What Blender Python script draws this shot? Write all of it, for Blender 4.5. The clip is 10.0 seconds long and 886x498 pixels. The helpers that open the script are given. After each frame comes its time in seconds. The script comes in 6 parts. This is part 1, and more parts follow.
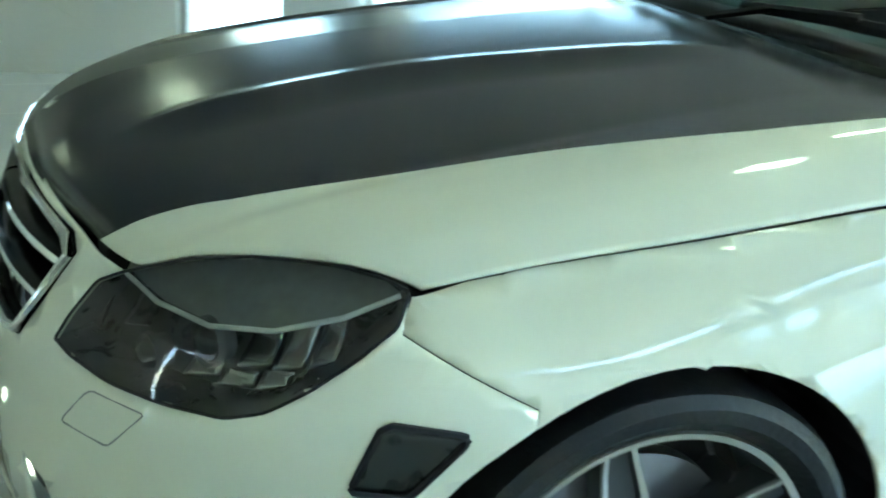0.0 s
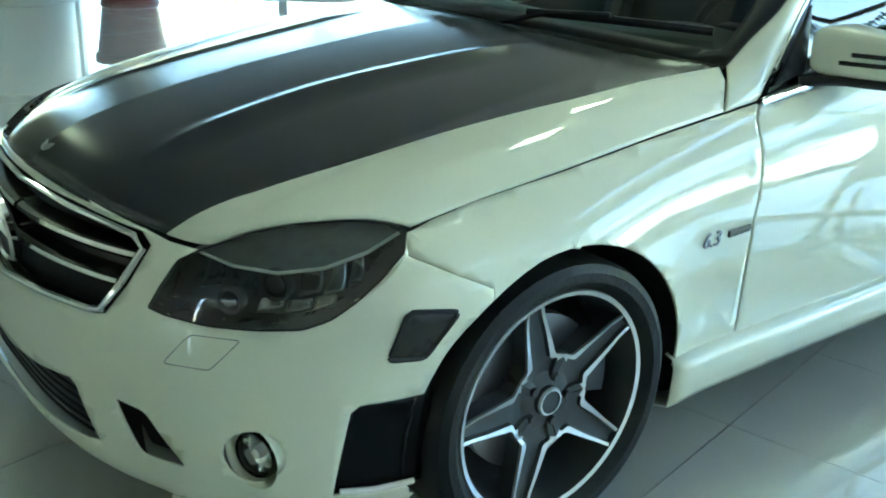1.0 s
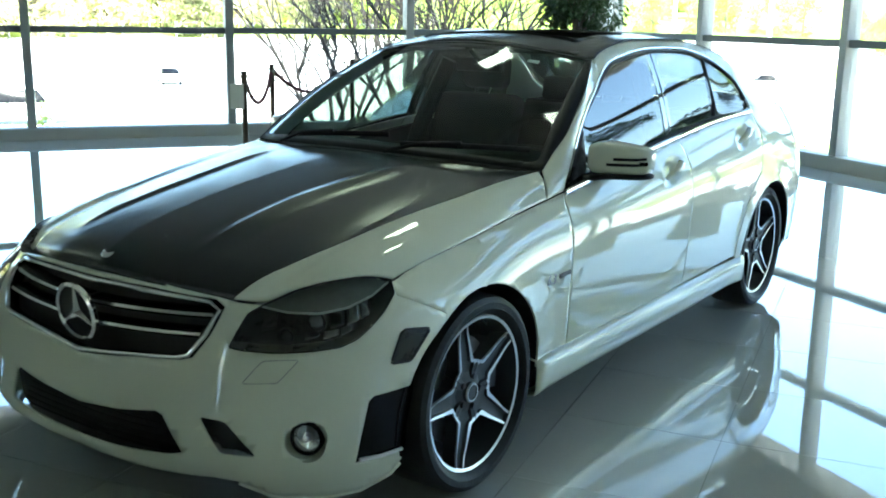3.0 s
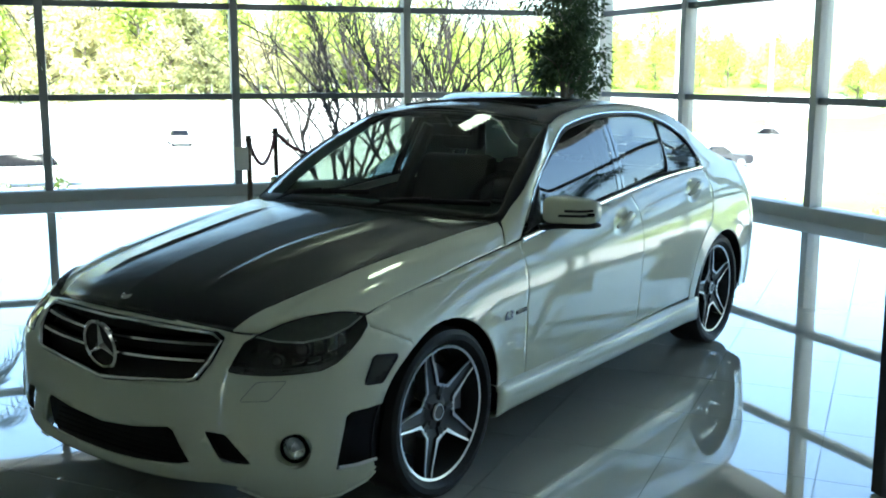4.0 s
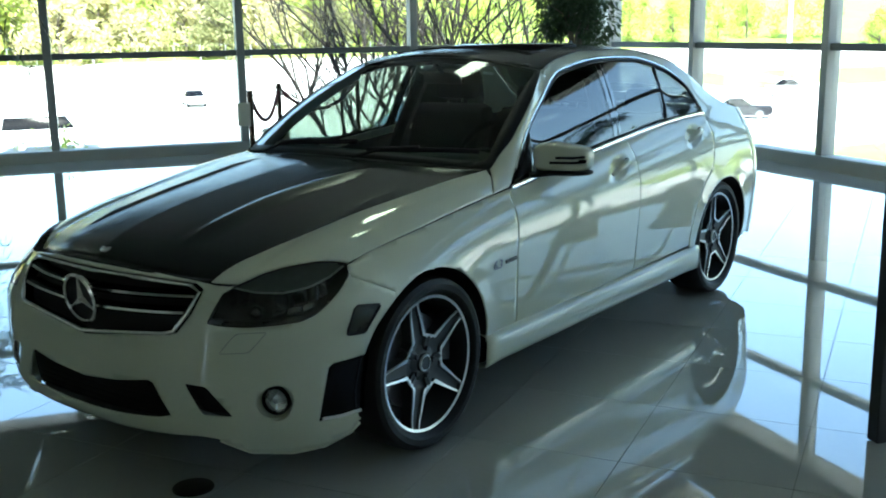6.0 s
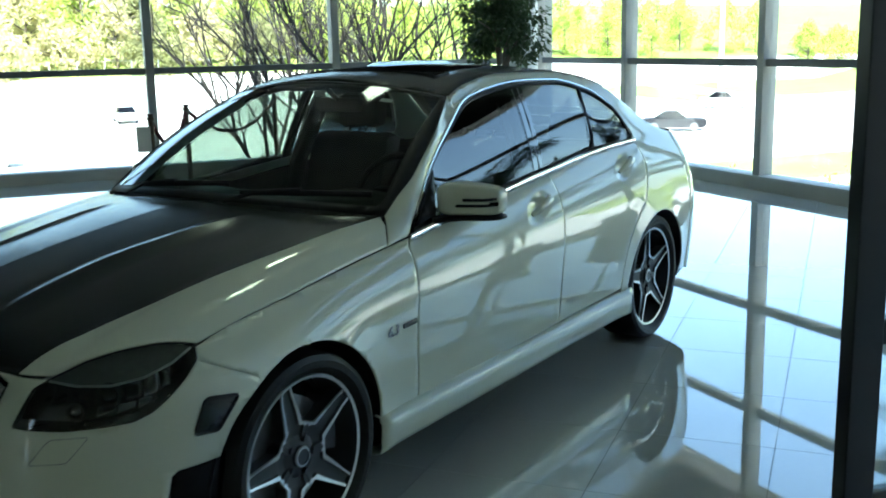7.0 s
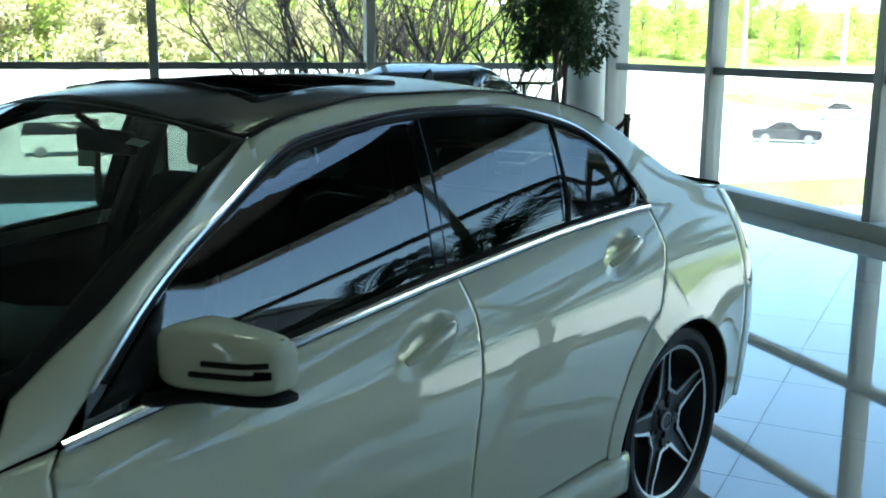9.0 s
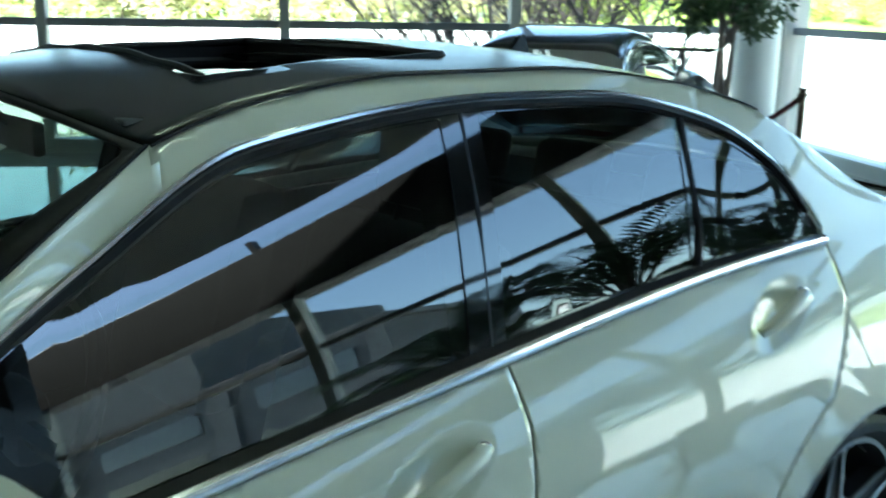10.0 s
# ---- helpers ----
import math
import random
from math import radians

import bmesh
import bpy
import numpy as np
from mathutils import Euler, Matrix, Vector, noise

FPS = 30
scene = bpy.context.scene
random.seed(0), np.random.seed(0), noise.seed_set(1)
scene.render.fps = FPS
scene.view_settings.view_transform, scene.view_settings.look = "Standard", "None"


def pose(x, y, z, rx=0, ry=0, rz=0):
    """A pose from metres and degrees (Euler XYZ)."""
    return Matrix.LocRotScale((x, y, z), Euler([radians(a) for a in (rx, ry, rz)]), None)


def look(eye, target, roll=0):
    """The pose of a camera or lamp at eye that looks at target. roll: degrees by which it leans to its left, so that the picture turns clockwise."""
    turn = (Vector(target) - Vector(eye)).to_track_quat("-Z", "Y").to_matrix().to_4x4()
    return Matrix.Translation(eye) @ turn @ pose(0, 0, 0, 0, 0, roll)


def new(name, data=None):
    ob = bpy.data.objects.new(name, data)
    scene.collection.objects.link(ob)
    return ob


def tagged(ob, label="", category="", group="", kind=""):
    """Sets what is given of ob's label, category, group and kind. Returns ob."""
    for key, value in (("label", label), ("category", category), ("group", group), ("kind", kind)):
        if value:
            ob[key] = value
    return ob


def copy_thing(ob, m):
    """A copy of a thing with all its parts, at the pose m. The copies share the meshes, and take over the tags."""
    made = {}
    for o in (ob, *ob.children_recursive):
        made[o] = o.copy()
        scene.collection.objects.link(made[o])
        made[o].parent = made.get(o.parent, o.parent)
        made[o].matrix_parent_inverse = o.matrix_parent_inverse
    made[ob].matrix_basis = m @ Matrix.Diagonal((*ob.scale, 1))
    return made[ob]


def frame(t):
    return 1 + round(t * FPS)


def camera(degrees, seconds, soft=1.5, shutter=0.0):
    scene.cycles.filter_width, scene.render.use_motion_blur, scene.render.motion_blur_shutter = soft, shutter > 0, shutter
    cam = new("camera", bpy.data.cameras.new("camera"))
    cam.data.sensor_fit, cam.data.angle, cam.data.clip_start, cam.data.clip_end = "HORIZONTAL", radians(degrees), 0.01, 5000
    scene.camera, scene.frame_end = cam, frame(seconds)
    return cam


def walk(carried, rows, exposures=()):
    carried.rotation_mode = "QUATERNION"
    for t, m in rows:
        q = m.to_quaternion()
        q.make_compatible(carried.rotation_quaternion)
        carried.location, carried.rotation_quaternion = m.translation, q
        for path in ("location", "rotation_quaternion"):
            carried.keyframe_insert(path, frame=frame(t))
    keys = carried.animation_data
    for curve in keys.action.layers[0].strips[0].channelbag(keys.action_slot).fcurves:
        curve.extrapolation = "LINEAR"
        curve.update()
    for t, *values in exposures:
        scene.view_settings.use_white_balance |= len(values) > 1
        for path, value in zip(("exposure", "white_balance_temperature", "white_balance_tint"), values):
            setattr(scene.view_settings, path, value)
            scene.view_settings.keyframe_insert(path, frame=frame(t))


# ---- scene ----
cam = camera(47.0, 10.0, soft=1.9, shutter=0.3)
PATH = [
    (0, (-0.691, -1.805, 1.22), (-0.028, -0.053, 0.52), 5.3),
    (0.5, (-1.001, -1.989, 1.316), (0.051, -0.439, 0.615), 4.9),
    (1, (-1.356, -2.207, 1.382), (-0.21, -0.728, 0.677), 1.8),
    (1.5, (-1.677, -2.24, 1.419), (-0.28, -0.929, 0.843), -0.2),
    (2, (-2.024, -2.258, 1.468), (-0.533, -1.014, 0.989), 0.7),
    (2.5, (-2.284, -2.377, 1.527), (-0.768, -1.18, 1.009), 1.8),
    (2.7, (-2.404, -2.441, 1.498), (-0.808, -1.326, 1.04), 1.3),
    (3.8, (-2.917, -2.916, 1.564), (-1.364, -1.728, 1.144), -0.7),
    (4, (-2.949, -3.001, 1.571), (-1.353, -1.845, 1.233), 0.0),
    (4.5, (-2.96, -3.089, 1.562), (-1.423, -1.87, 1.171), -0.0),
    (5, (-2.968, -3.105, 1.568), (-1.433, -1.87, 1.224), 0.5),
    (5.2, (-2.968, -3.093, 1.569), (-1.442, -1.85, 1.21), 0.2),
    (6.3, (-2.68, -3.021, 1.513), (-1.11, -1.862, 1.076), -1.1),
    (6.5, (-2.556, -2.95, 1.544), (-0.965, -1.813, 1.124), -0.0),
    (7, (-2.177, -2.816, 1.545), (-0.544, -1.731, 1.149), -1.2),
    (7.5, (-1.68, -2.69, 1.55), (-0.061, -1.589, 1.14), 0.0),
    (8, (-1.199, -2.531, 1.547), (0.402, -1.402, 1.144), -0.8),
    (8.5, (-0.652, -2.417, 1.55), (0.91, -1.226, 1.174), 1.0),
    (9, (-0.16, -2.275, 1.54), (1.354, -1.029, 1.144), 0.4),
    (9.5, (0.285, -2.07, 1.543), (1.743, -0.784, 1.074), -0.4),
    (10, (0.664, -1.823, 1.528), (1.95, -0.366, 1.057), 0.9),
]
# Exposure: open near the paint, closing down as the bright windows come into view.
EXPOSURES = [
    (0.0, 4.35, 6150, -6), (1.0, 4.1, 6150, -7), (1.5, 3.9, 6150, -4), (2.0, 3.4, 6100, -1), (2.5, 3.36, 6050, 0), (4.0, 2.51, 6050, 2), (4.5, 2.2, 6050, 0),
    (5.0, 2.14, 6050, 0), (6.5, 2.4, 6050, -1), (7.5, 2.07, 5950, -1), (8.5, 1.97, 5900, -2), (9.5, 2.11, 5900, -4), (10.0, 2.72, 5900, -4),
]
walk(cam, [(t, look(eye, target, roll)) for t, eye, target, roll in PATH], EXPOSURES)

# Daylight: a clear sky, and a high sun behind the near side of the showroom.
SUN_AZ, SUN_EL = radians(222), radians(55)
world = bpy.data.worlds.new("sky")
scene.world = world
world.use_nodes = True
sky = world.node_tree.nodes.new("ShaderNodeTexSky")
sky.sky_type, sky.sun_disc = "NISHITA", False
sky.sun_elevation, sky.sun_rotation = SUN_EL, SUN_AZ
sky.air_density, sky.dust_density = 1.0, 1.2
world.node_tree.links.new(sky.outputs["Color"], world.node_tree.nodes["Background"].inputs["Color"])
world.node_tree.nodes["Background"].inputs["Strength"].default_value = 0.15
sun = new("sun", bpy.data.lights.new("sun", "SUN"))
sun.data.energy, sun.data.angle, sun.data.color = 5.0, radians(0.6), (1.0, 0.95, 0.86)
to_sun = Vector((math.sin(SUN_AZ) * math.cos(SUN_EL), math.cos(SUN_AZ) * math.cos(SUN_EL), math.sin(SUN_EL)))
sun.matrix_world = look(to_sun * 30, (0, 0, 0))


# ---- materials ----
def tree_of(name):
    m = bpy.data.materials.new(name)
    m.use_nodes = True
    return m, m.node_tree.nodes, m.node_tree.links


def surface(name, colour, rough=0.5, metal=0.0, vary=0.15, size=6.0, fine=90.0, bump=0.0, coat=0.0, each=0.0, spec=0.5):
    """A plain material with grain and stains at two scales; each: how far single pieces differ."""
    m, n, l = tree_of(name)
    p = n["Principled BSDF"]
    p.inputs["Metallic"].default_value = metal
    p.inputs["Coat Weight"].default_value = coat
    p.inputs["Coat Roughness"].default_value = 0.03
    p.inputs["Specular IOR Level"].default_value = spec
    co = n.new("ShaderNodeTexCoord")
    big, small = n.new("ShaderNodeTexNoise"), n.new("ShaderNodeTexNoise")
    for tex, scale in ((big, size), (small, fine)):
        tex.inputs["Scale"].default_value, tex.inputs["Detail"].default_value = scale, 5
        l.new(co.outputs["Object"], tex.inputs["Vector"])
    both = n.new("ShaderNodeMath")
    both.operation = "MULTIPLY_ADD"
    both.inputs[1].default_value, both.inputs[2].default_value = 0.65, 0.175
    mid = n.new("ShaderNodeMix")
    mid.inputs["Factor"].default_value = 0.4
    l.new(big.outputs["Fac"], mid.inputs["A"])
    l.new(small.outputs["Fac"], mid.inputs["B"])
    l.new(mid.outputs["Result"], both.inputs[0])
    ramp = n.new("ShaderNodeValToRGB")
    lo, hi = [tuple(min(1, c * k) for c in colour) + (1,) for k in (1 - vary, 1 + vary)]
    ramp.color_ramp.elements[0].color, ramp.color_ramp.elements[1].color = lo, hi
    ramp.color_ramp.elements[0].position, ramp.color_ramp.elements[1].position = 0.32, 0.68
    l.new(both.outputs[0], ramp.inputs["Fac"])
    out = ramp.outputs["Color"]
    if each:
        info, hsv, k = n.new("ShaderNodeObjectInfo"), n.new("ShaderNodeHueSaturation"), n.new("ShaderNodeMapRange")
        k.inputs["To Min"].default_value, k.inputs["To Max"].default_value = 1 - each, 1 + each
        l.new(info.outputs["Random"], k.inputs["Value"])
        l.new(k.outputs["Result"], hsv.inputs["Value"])
        l.new(out, hsv.inputs["Color"])
        out = hsv.outputs["Color"]
    l.new(out, p.inputs["Base Color"])
    wear = n.new("ShaderNodeMapRange")
    wear.inputs["To Min"].default_value, wear.inputs["To Max"].default_value = max(0.0, rough * 0.85), min(1.0, rough * 1.15)
    l.new(mid.outputs["Result"], wear.inputs["Value"])
    l.new(wear.outputs["Result"], p.inputs["Roughness"])
    if bump:
        b = n.new("ShaderNodeBump")
        b.inputs["Strength"].default_value, b.inputs["Distance"].default_value = bump, 0.01
        l.new(small.outputs["Fac"], b.inputs["Height"])
        l.new(b.outputs["Normal"], p.inputs["Normal"])
    return m


def glass(name, tint, base=0.045, rough=0.0):
    """A thin pane: tinted, with a gloss that grows towards glancing angles as on real glass."""
    m, n, l = tree_of(name)
    clear, gloss, mix, lw = n.new("ShaderNodeBsdfTransparent"), n.new("ShaderNodeBsdfGlossy"), n.new("ShaderNodeMixShader"), n.new("ShaderNodeLayerWeight")
    clear.inputs["Color"].default_value = (*tint, 1)
    gloss.inputs["Roughness"].default_value = rough
    lw.inputs["Blend"].default_value = 0.5
    power, lift = n.new("ShaderNodeMath"), n.new("ShaderNodeMapRange")
    power.operation, power.inputs[1].default_value = "POWER", 4.6
    lift.inputs["To Min"].default_value = base
    l.new(lw.outputs["Facing"], power.inputs[0])
    l.new(power.outputs[0], lift.inputs["Value"])
    l.new(lift.outputs["Result"], mix.inputs["Fac"])
    l.new(clear.outputs["BSDF"], mix.inputs[1])
    l.new(gloss.outputs["BSDF"], mix.inputs[2])
    l.new(mix.outputs["Shader"], n["Material Output"].inputs["Surface"])
    return m


def glow(name, colour, strength):
    m, n, l = tree_of(name)
    p = n["Principled BSDF"]
    p.inputs["Base Color"].default_value = (*colour, 1)
    p.inputs["Emission Color"].default_value = (*colour, 1)
    p.inputs["Emission Strength"].default_value = strength
    return m


def leafy(name, colour, other):
    """Leaves: two greens mixed leaf by leaf, a little light through them."""
    m, n, l = tree_of(name)
    p = n["Principled BSDF"]
    geo, mix, tr, add = n.new("ShaderNodeNewGeometry"), n.new("ShaderNodeMix"), n.new("ShaderNodeBsdfTranslucent"), n.new("ShaderNodeMixShader")
    mix.data_type = "RGBA"
    mix.inputs["A"].default_value, mix.inputs["B"].default_value = (*colour, 1), (*other, 1)
    l.new(geo.outputs["Random Per Island"], mix.inputs["Factor"])
    l.new(mix.outputs["Result"], p.inputs["Base Color"])
    l.new(mix.outputs["Result"], tr.inputs["Color"])
    p.inputs["Roughness"].default_value = 0.55
    add.inputs["Fac"].default_value = 0.42
    l.new(p.outputs["BSDF"], add.inputs[1])
    l.new(tr.outputs["BSDF"], add.inputs[2])
    l.new(add.outputs["Shader"], n["Material Output"].inputs["Surface"])
    return m


PAINT = surface("white_paint", (0.645, 0.67, 0.535), 0.40, vary=0.02, size=2, bump=0.0, coat=1.0, spec=0.3)
PAINT.node_tree.nodes["Principled BSDF"].inputs["Coat IOR"].default_value = 1.6
PAINT.node_tree.nodes["Principled BSDF"].inputs["Coat Roughness"].default_value = 0.012
WRAP = surface("matte_black_film", (0.010, 0.011, 0.014), 0.23, vary=0.10, size=4, fine=400, spec=0.55)
BLACK = surface("black_plastic", (0.007, 0.007, 0.008), 0.5, vary=0.2, bump=0.05, spec=0.3)
GLOSSBLACK = surface("gloss_black", (0.004, 0.004, 0.005), 0.25, vary=0.2, spec=0.16)
SATIN = surface("gloss_black_trim", (0.006, 0.006, 0.007), 0.06, vary=0.15, spec=0.5, coat=1.0)
SATIN.node_tree.nodes["Principled BSDF"].inputs["Coat IOR"].default_value = 1.7
RUBBER = surface("tyre_rubber", (0.011, 0.011, 0.011), 0.5, vary=0.25, size=20, bump=0.2, spec=0.28)
CHROME = surface("chrome", (0.78, 0.79, 0.80), 0.12, metal=1.0, vary=0.03)
ALLOY = surface("machined_alloy", (0.62, 0.63, 0.62), 0.30, metal=1.0, vary=0.05, fine=250)
GUN = surface("gunmetal_paint", (0.055, 0.058, 0.060), 0.42, metal=0.3, vary=0.1, spec=0.35)
DARKMETAL = surface("dark_metal", (0.07, 0.07, 0.075), 0.5, metal=0.6, vary=0.2, size=20)
DISC = surface("brake_steel", (0.28, 0.28, 0.29), 0.35, metal=0.9, vary=0.1)
INTERIOR = surface("dark_leather", (0.009, 0.009, 0.010), 0.6, vary=0.2, bump=0.15, spec=0.2)
HEADLINER = surface("grey_cloth", (0.09, 0.09, 0.092), 0.9, vary=0.1, bump=0.1)
PILLAR_TRIM = surface("pale_trim_cloth", (0.66, 0.68, 0.68), 0.8, vary=0.05, fine=200, bump=0.05)
LAMPGREY = surface("lamp_grey", (0.21, 0.215, 0.205), 0.35, vary=0.2, size=40)
LAMPDARK = surface("lamp_housing", (0.05, 0.052, 0.052), 0.28, metal=0.5, vary=0.4, size=25)
LAMPCHROME = surface("lamp_chrome", (0.42, 0.43, 0.43), 0.16, metal=1.0, vary=0.3, size=30)
REDLENS = surface("red_lens", (0.35, 0.02, 0.02), 0.1, vary=0.1, coat=1.0)
WINDSCREEN = glass("windscreen_glass", (0.50, 0.58, 0.53), 0.055)
TINTED = glass("tinted_glass", (0.22, 0.255, 0.24), 0.15)
LIGHT_TINT = glass("light_tinted_glass", (0.36, 0.42, 0.37), 0.06)
SMOKED = glass("smoked_lens", (0.58, 0.61, 0.59), 0.06)
CLEAR = glass("clear_lens", (0.85, 0.87, 0.87))
PANE = glass("window_pane", (0.95, 0.98, 0.97), 0.03)
FRAME = surface("aluminium_frame", (0.33, 0.335, 0.305), 0.5, metal=0.1, vary=0.06, spec=0.3)
# Frame metal for the transoms, their underside shade put into the colour.
SHADED_FRAME = surface("shaded_frame", (0.20, 0.21, 0.21), 0.9, vary=0.06, spec=0.0)
SILL = surface("sill_paint", (0.52, 0.52, 0.46), 0.6, vary=0.06, spec=0.25)
FRAMEDARK = surface("dark_frame", (0.014, 0.013, 0.016), 0.35, vary=0.2)
TILE = surface("porcelain_tile", (0.47, 0.475, 0.435), 0.035, vary=0.04, size=1.5, fine=40, each=0.03, spec=0.7, coat=1.0)
TILE.node_tree.nodes["Principled BSDF"].inputs["Coat Roughness"].default_value = 0.014
TILE.node_tree.nodes["Principled BSDF"].inputs["Coat IOR"].default_value = 1.8
GROUT = surface("grout", (0.16, 0.155, 0.14), 0.8, vary=0.15)
CEIL = surface("ceiling_board", (0.26, 0.255, 0.225), 0.9, vary=0.06, size=1.0)
PLASTER = surface("white_plaster", (0.56, 0.58, 0.54), 0.6, vary=0.04, size=2, bump=0.05)
BAND = surface("dark_bronze_panel", (0.018, 0.018, 0.019), 0.5, vary=0.1)
TUBE = glow("lamp_panel", (0.86, 1.0, 0.72), 2.8)
CONCRETE = surface("weathered_concrete", (0.060, 0.068, 0.074), 0.85, vary=0.2, size=0.4, fine=4)
GREYWALL = surface("grey_plaster", (0.56, 0.55, 0.49), 0.7, vary=0.05, size=2, bump=0.05)
LOT = surface("pale_concrete", (0.62, 0.61, 0.58), 0.85, vary=0.10, size=0.15, fine=3, bump=0.1)
GRASS = surface("grass", (0.26, 0.33, 0.07), 0.9, vary=0.45, size=0.25, fine=9, bump=0.4)
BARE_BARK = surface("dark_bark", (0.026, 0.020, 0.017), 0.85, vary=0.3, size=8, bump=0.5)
BARK = surface("bark", (0.13, 0.105, 0.085), 0.85, vary=0.3, size=8, bump=0.5)
LEAF_A = leafy("spring_leaves", (0.56, 0.62, 0.16), (0.42, 0.50, 0.11))
LEAF_B = leafy("dry_leaves", (0.62, 0.53, 0.33), (0.52, 0.51, 0.26))
LEAF_E = leafy("dark_bush_leaves", (0.24, 0.25, 0.11), (0.34, 0.33, 0.15))
LEAF_C = leafy("ficus_leaves", (0.035, 0.06, 0.025), (0.06, 0.09, 0.035))
LEAF_D = leafy("palm_leaves", (0.05, 0.09, 0.03), (0.03, 0.055, 0.02))
BRASS = surface("dark_bronze_post", (0.10, 0.075, 0.05), 0.35, metal=0.8, vary=0.15)
ROPE = surface("red_velvet_rope", (0.10, 0.022, 0.022), 0.85, vary=0.25, fine=300, bump=0.3)
TERRACOTTA = surface("dark_red_glaze", (0.13, 0.028, 0.024), 0.35, vary=0.2)
PAPER = surface("paper", (0.75, 0.75, 0.72), 0.8, vary=0.03)
SOIL = surface("soil", (0.05, 0.04, 0.03), 0.95, vary=0.3, bump=0.5)
POT = surface("glazed_pot", (0.34, 0.34, 0.32), 0.35, vary=0.08)
GALV = surface("galvanised_steel", (0.45, 0.46, 0.46), 0.5, metal=0.6, vary=0.15)


# ---- shaping helpers ----
def part(name, bm, material, parent=None, label="", smooth=False, solid=0.0, sharp=40, normals=False):
    """Links a bmesh as one mesh object, under a thing or part if given."""
    if normals:
        bmesh.ops.recalc_face_normals(bm, faces=bm.faces)
    me = bpy.data.meshes.new(name)
    bm.to_mesh(me)
    bm.free()
    for m in material if isinstance(material, (list, tuple)) else [material]:
        me.materials.append(m)
    if smooth:
        me.shade_smooth()
        me.set_sharp_from_angle(angle=radians(sharp))
    ob = new(name, me)
    if solid:
        mod = ob.modifiers.new("thickness", "SOLIDIFY")
        mod.thickness, mod.offset = abs(solid), -1.0 if solid > 0 else 1.0
    if parent:
        ob.parent = parent
    if label:
        ob["label"] = label
    return ob


def thing(name, at, label, category, group="", kind=""):
    ob = new(name)
    ob.matrix_basis = at if isinstance(at, Matrix) else Matrix.Translation(at)
    return tagged(ob, label, category, group, kind)


def add_box(bm, x0, x1, y0, y1, z0, z1, bevel=0.0, mat=0):
    made = bmesh.ops.create_cube(bm, size=1, matrix=Matrix.LocRotScale(((x0 + x1) / 2, (y0 + y1) / 2, (z0 + z1) / 2), None, (x1 - x0, y1 - y0, z1 - z0)))
    faces = {f for v in made["verts"] for f in v.link_faces}
    for f in faces:
        f.material_index = mat
    if bevel:
        bmesh.ops.bevel(bm, geom=list({e for f in faces for e in f.edges}), offset=bevel, segments=2, affect="EDGES", profile=0.5)
    return bm


def box(x0, x1, y0, y1, z0, z1, bevel=0.0):
    return add_box(bmesh.new(), x0, x1, y0, y1, z0, z1, bevel)


def add_tube(bm, pts, radius, n=8, mat=0, closed=False, squash=1.0):
    """A round rod along points; radius a number or one per point."""
    pts = [Vector(p) for p in pts]
    rings = []
    count = len(pts)
    up = Vector((0, 0, 1))
    for i, p in enumerate(pts):
        a, b = pts[(i - 1) % count] if closed or i else pts[0], pts[(i + 1) % count] if closed or i < count - 1 else pts[-1]
        way = (b - a).normalized()
        side = way.cross(up)
        if side.length < 1e-3:
            side = way.cross(Vector((1, 0, 0)))
        side.normalize()
        top = side.cross(way)
        r = radius[i] if isinstance(radius, (list, tuple)) else radius
        rings.append([bm.verts.new(p + r * (math.cos(q) * side + squash * math.sin(q) * top)) for q in (2 * math.pi * k / n for k in range(n))])
    for i in range(count if closed else count - 1):
        a, b = rings[i], rings[(i + 1) % count]
        for k in range(n):
            bm.faces.new((a[k], a[(k + 1) % n], b[(k + 1) % n], b[k])).material_index = mat
    if not closed:
        bm.faces.new(rings[0]).material_index = mat
        bm.faces.new(rings[-1][::-1]).material_index = mat
    return bm


def tube(pts, radius, n=8, closed=False, squash=1.0):
    bm = add_tube(bmesh.new(), pts, radius, n, 0, closed, squash)
    bmesh.ops.recalc_face_normals(bm, faces=bm.faces)
    return bm


def lathe(profile, n=48, axis="z", mats=None, bm=None, centre=(0, 0, 0), closed=False):
    """Turns (radius, height) pairs round an axis."""
    bm = bm or bmesh.new()
    rings = []
    for r, h in profile:
        ring = []
        for k in range(n):
            c, s = r * math.cos(2 * math.pi * k / n), r * math.sin(2 * math.pi * k / n)
            p = (c, s, h) if axis == "z" else (c, h, s) if axis == "y" else (h, c, s)
            ring.append(bm.verts.new(Vector(p) + Vector(centre)))
        rings.append(ring)
    for i in range(len(rings) if closed else len(rings) - 1):
        a, b = rings[i], rings[(i + 1) % len(rings)]
        for k in range(n):
            f = bm.faces.new((a[k], a[(k + 1) % n], b[(k + 1) % n], b[k]))
            f.material_index = mats[i] if mats else 0
    bmesh.ops.remove_doubles(bm, verts=bm.verts, dist=1e-5)
    bmesh.ops.recalc_face_normals(bm, faces=bm.faces)
    return bm


def inside(poly, u, v):
    hit = False
    for (a, b), (c, d) in zip(poly, poly[1:] + poly[:1]):
        if (b > v) != (d > v) and u < (c - a) * (v - b) / (d - b) + a:
            hit = not hit
    return hit


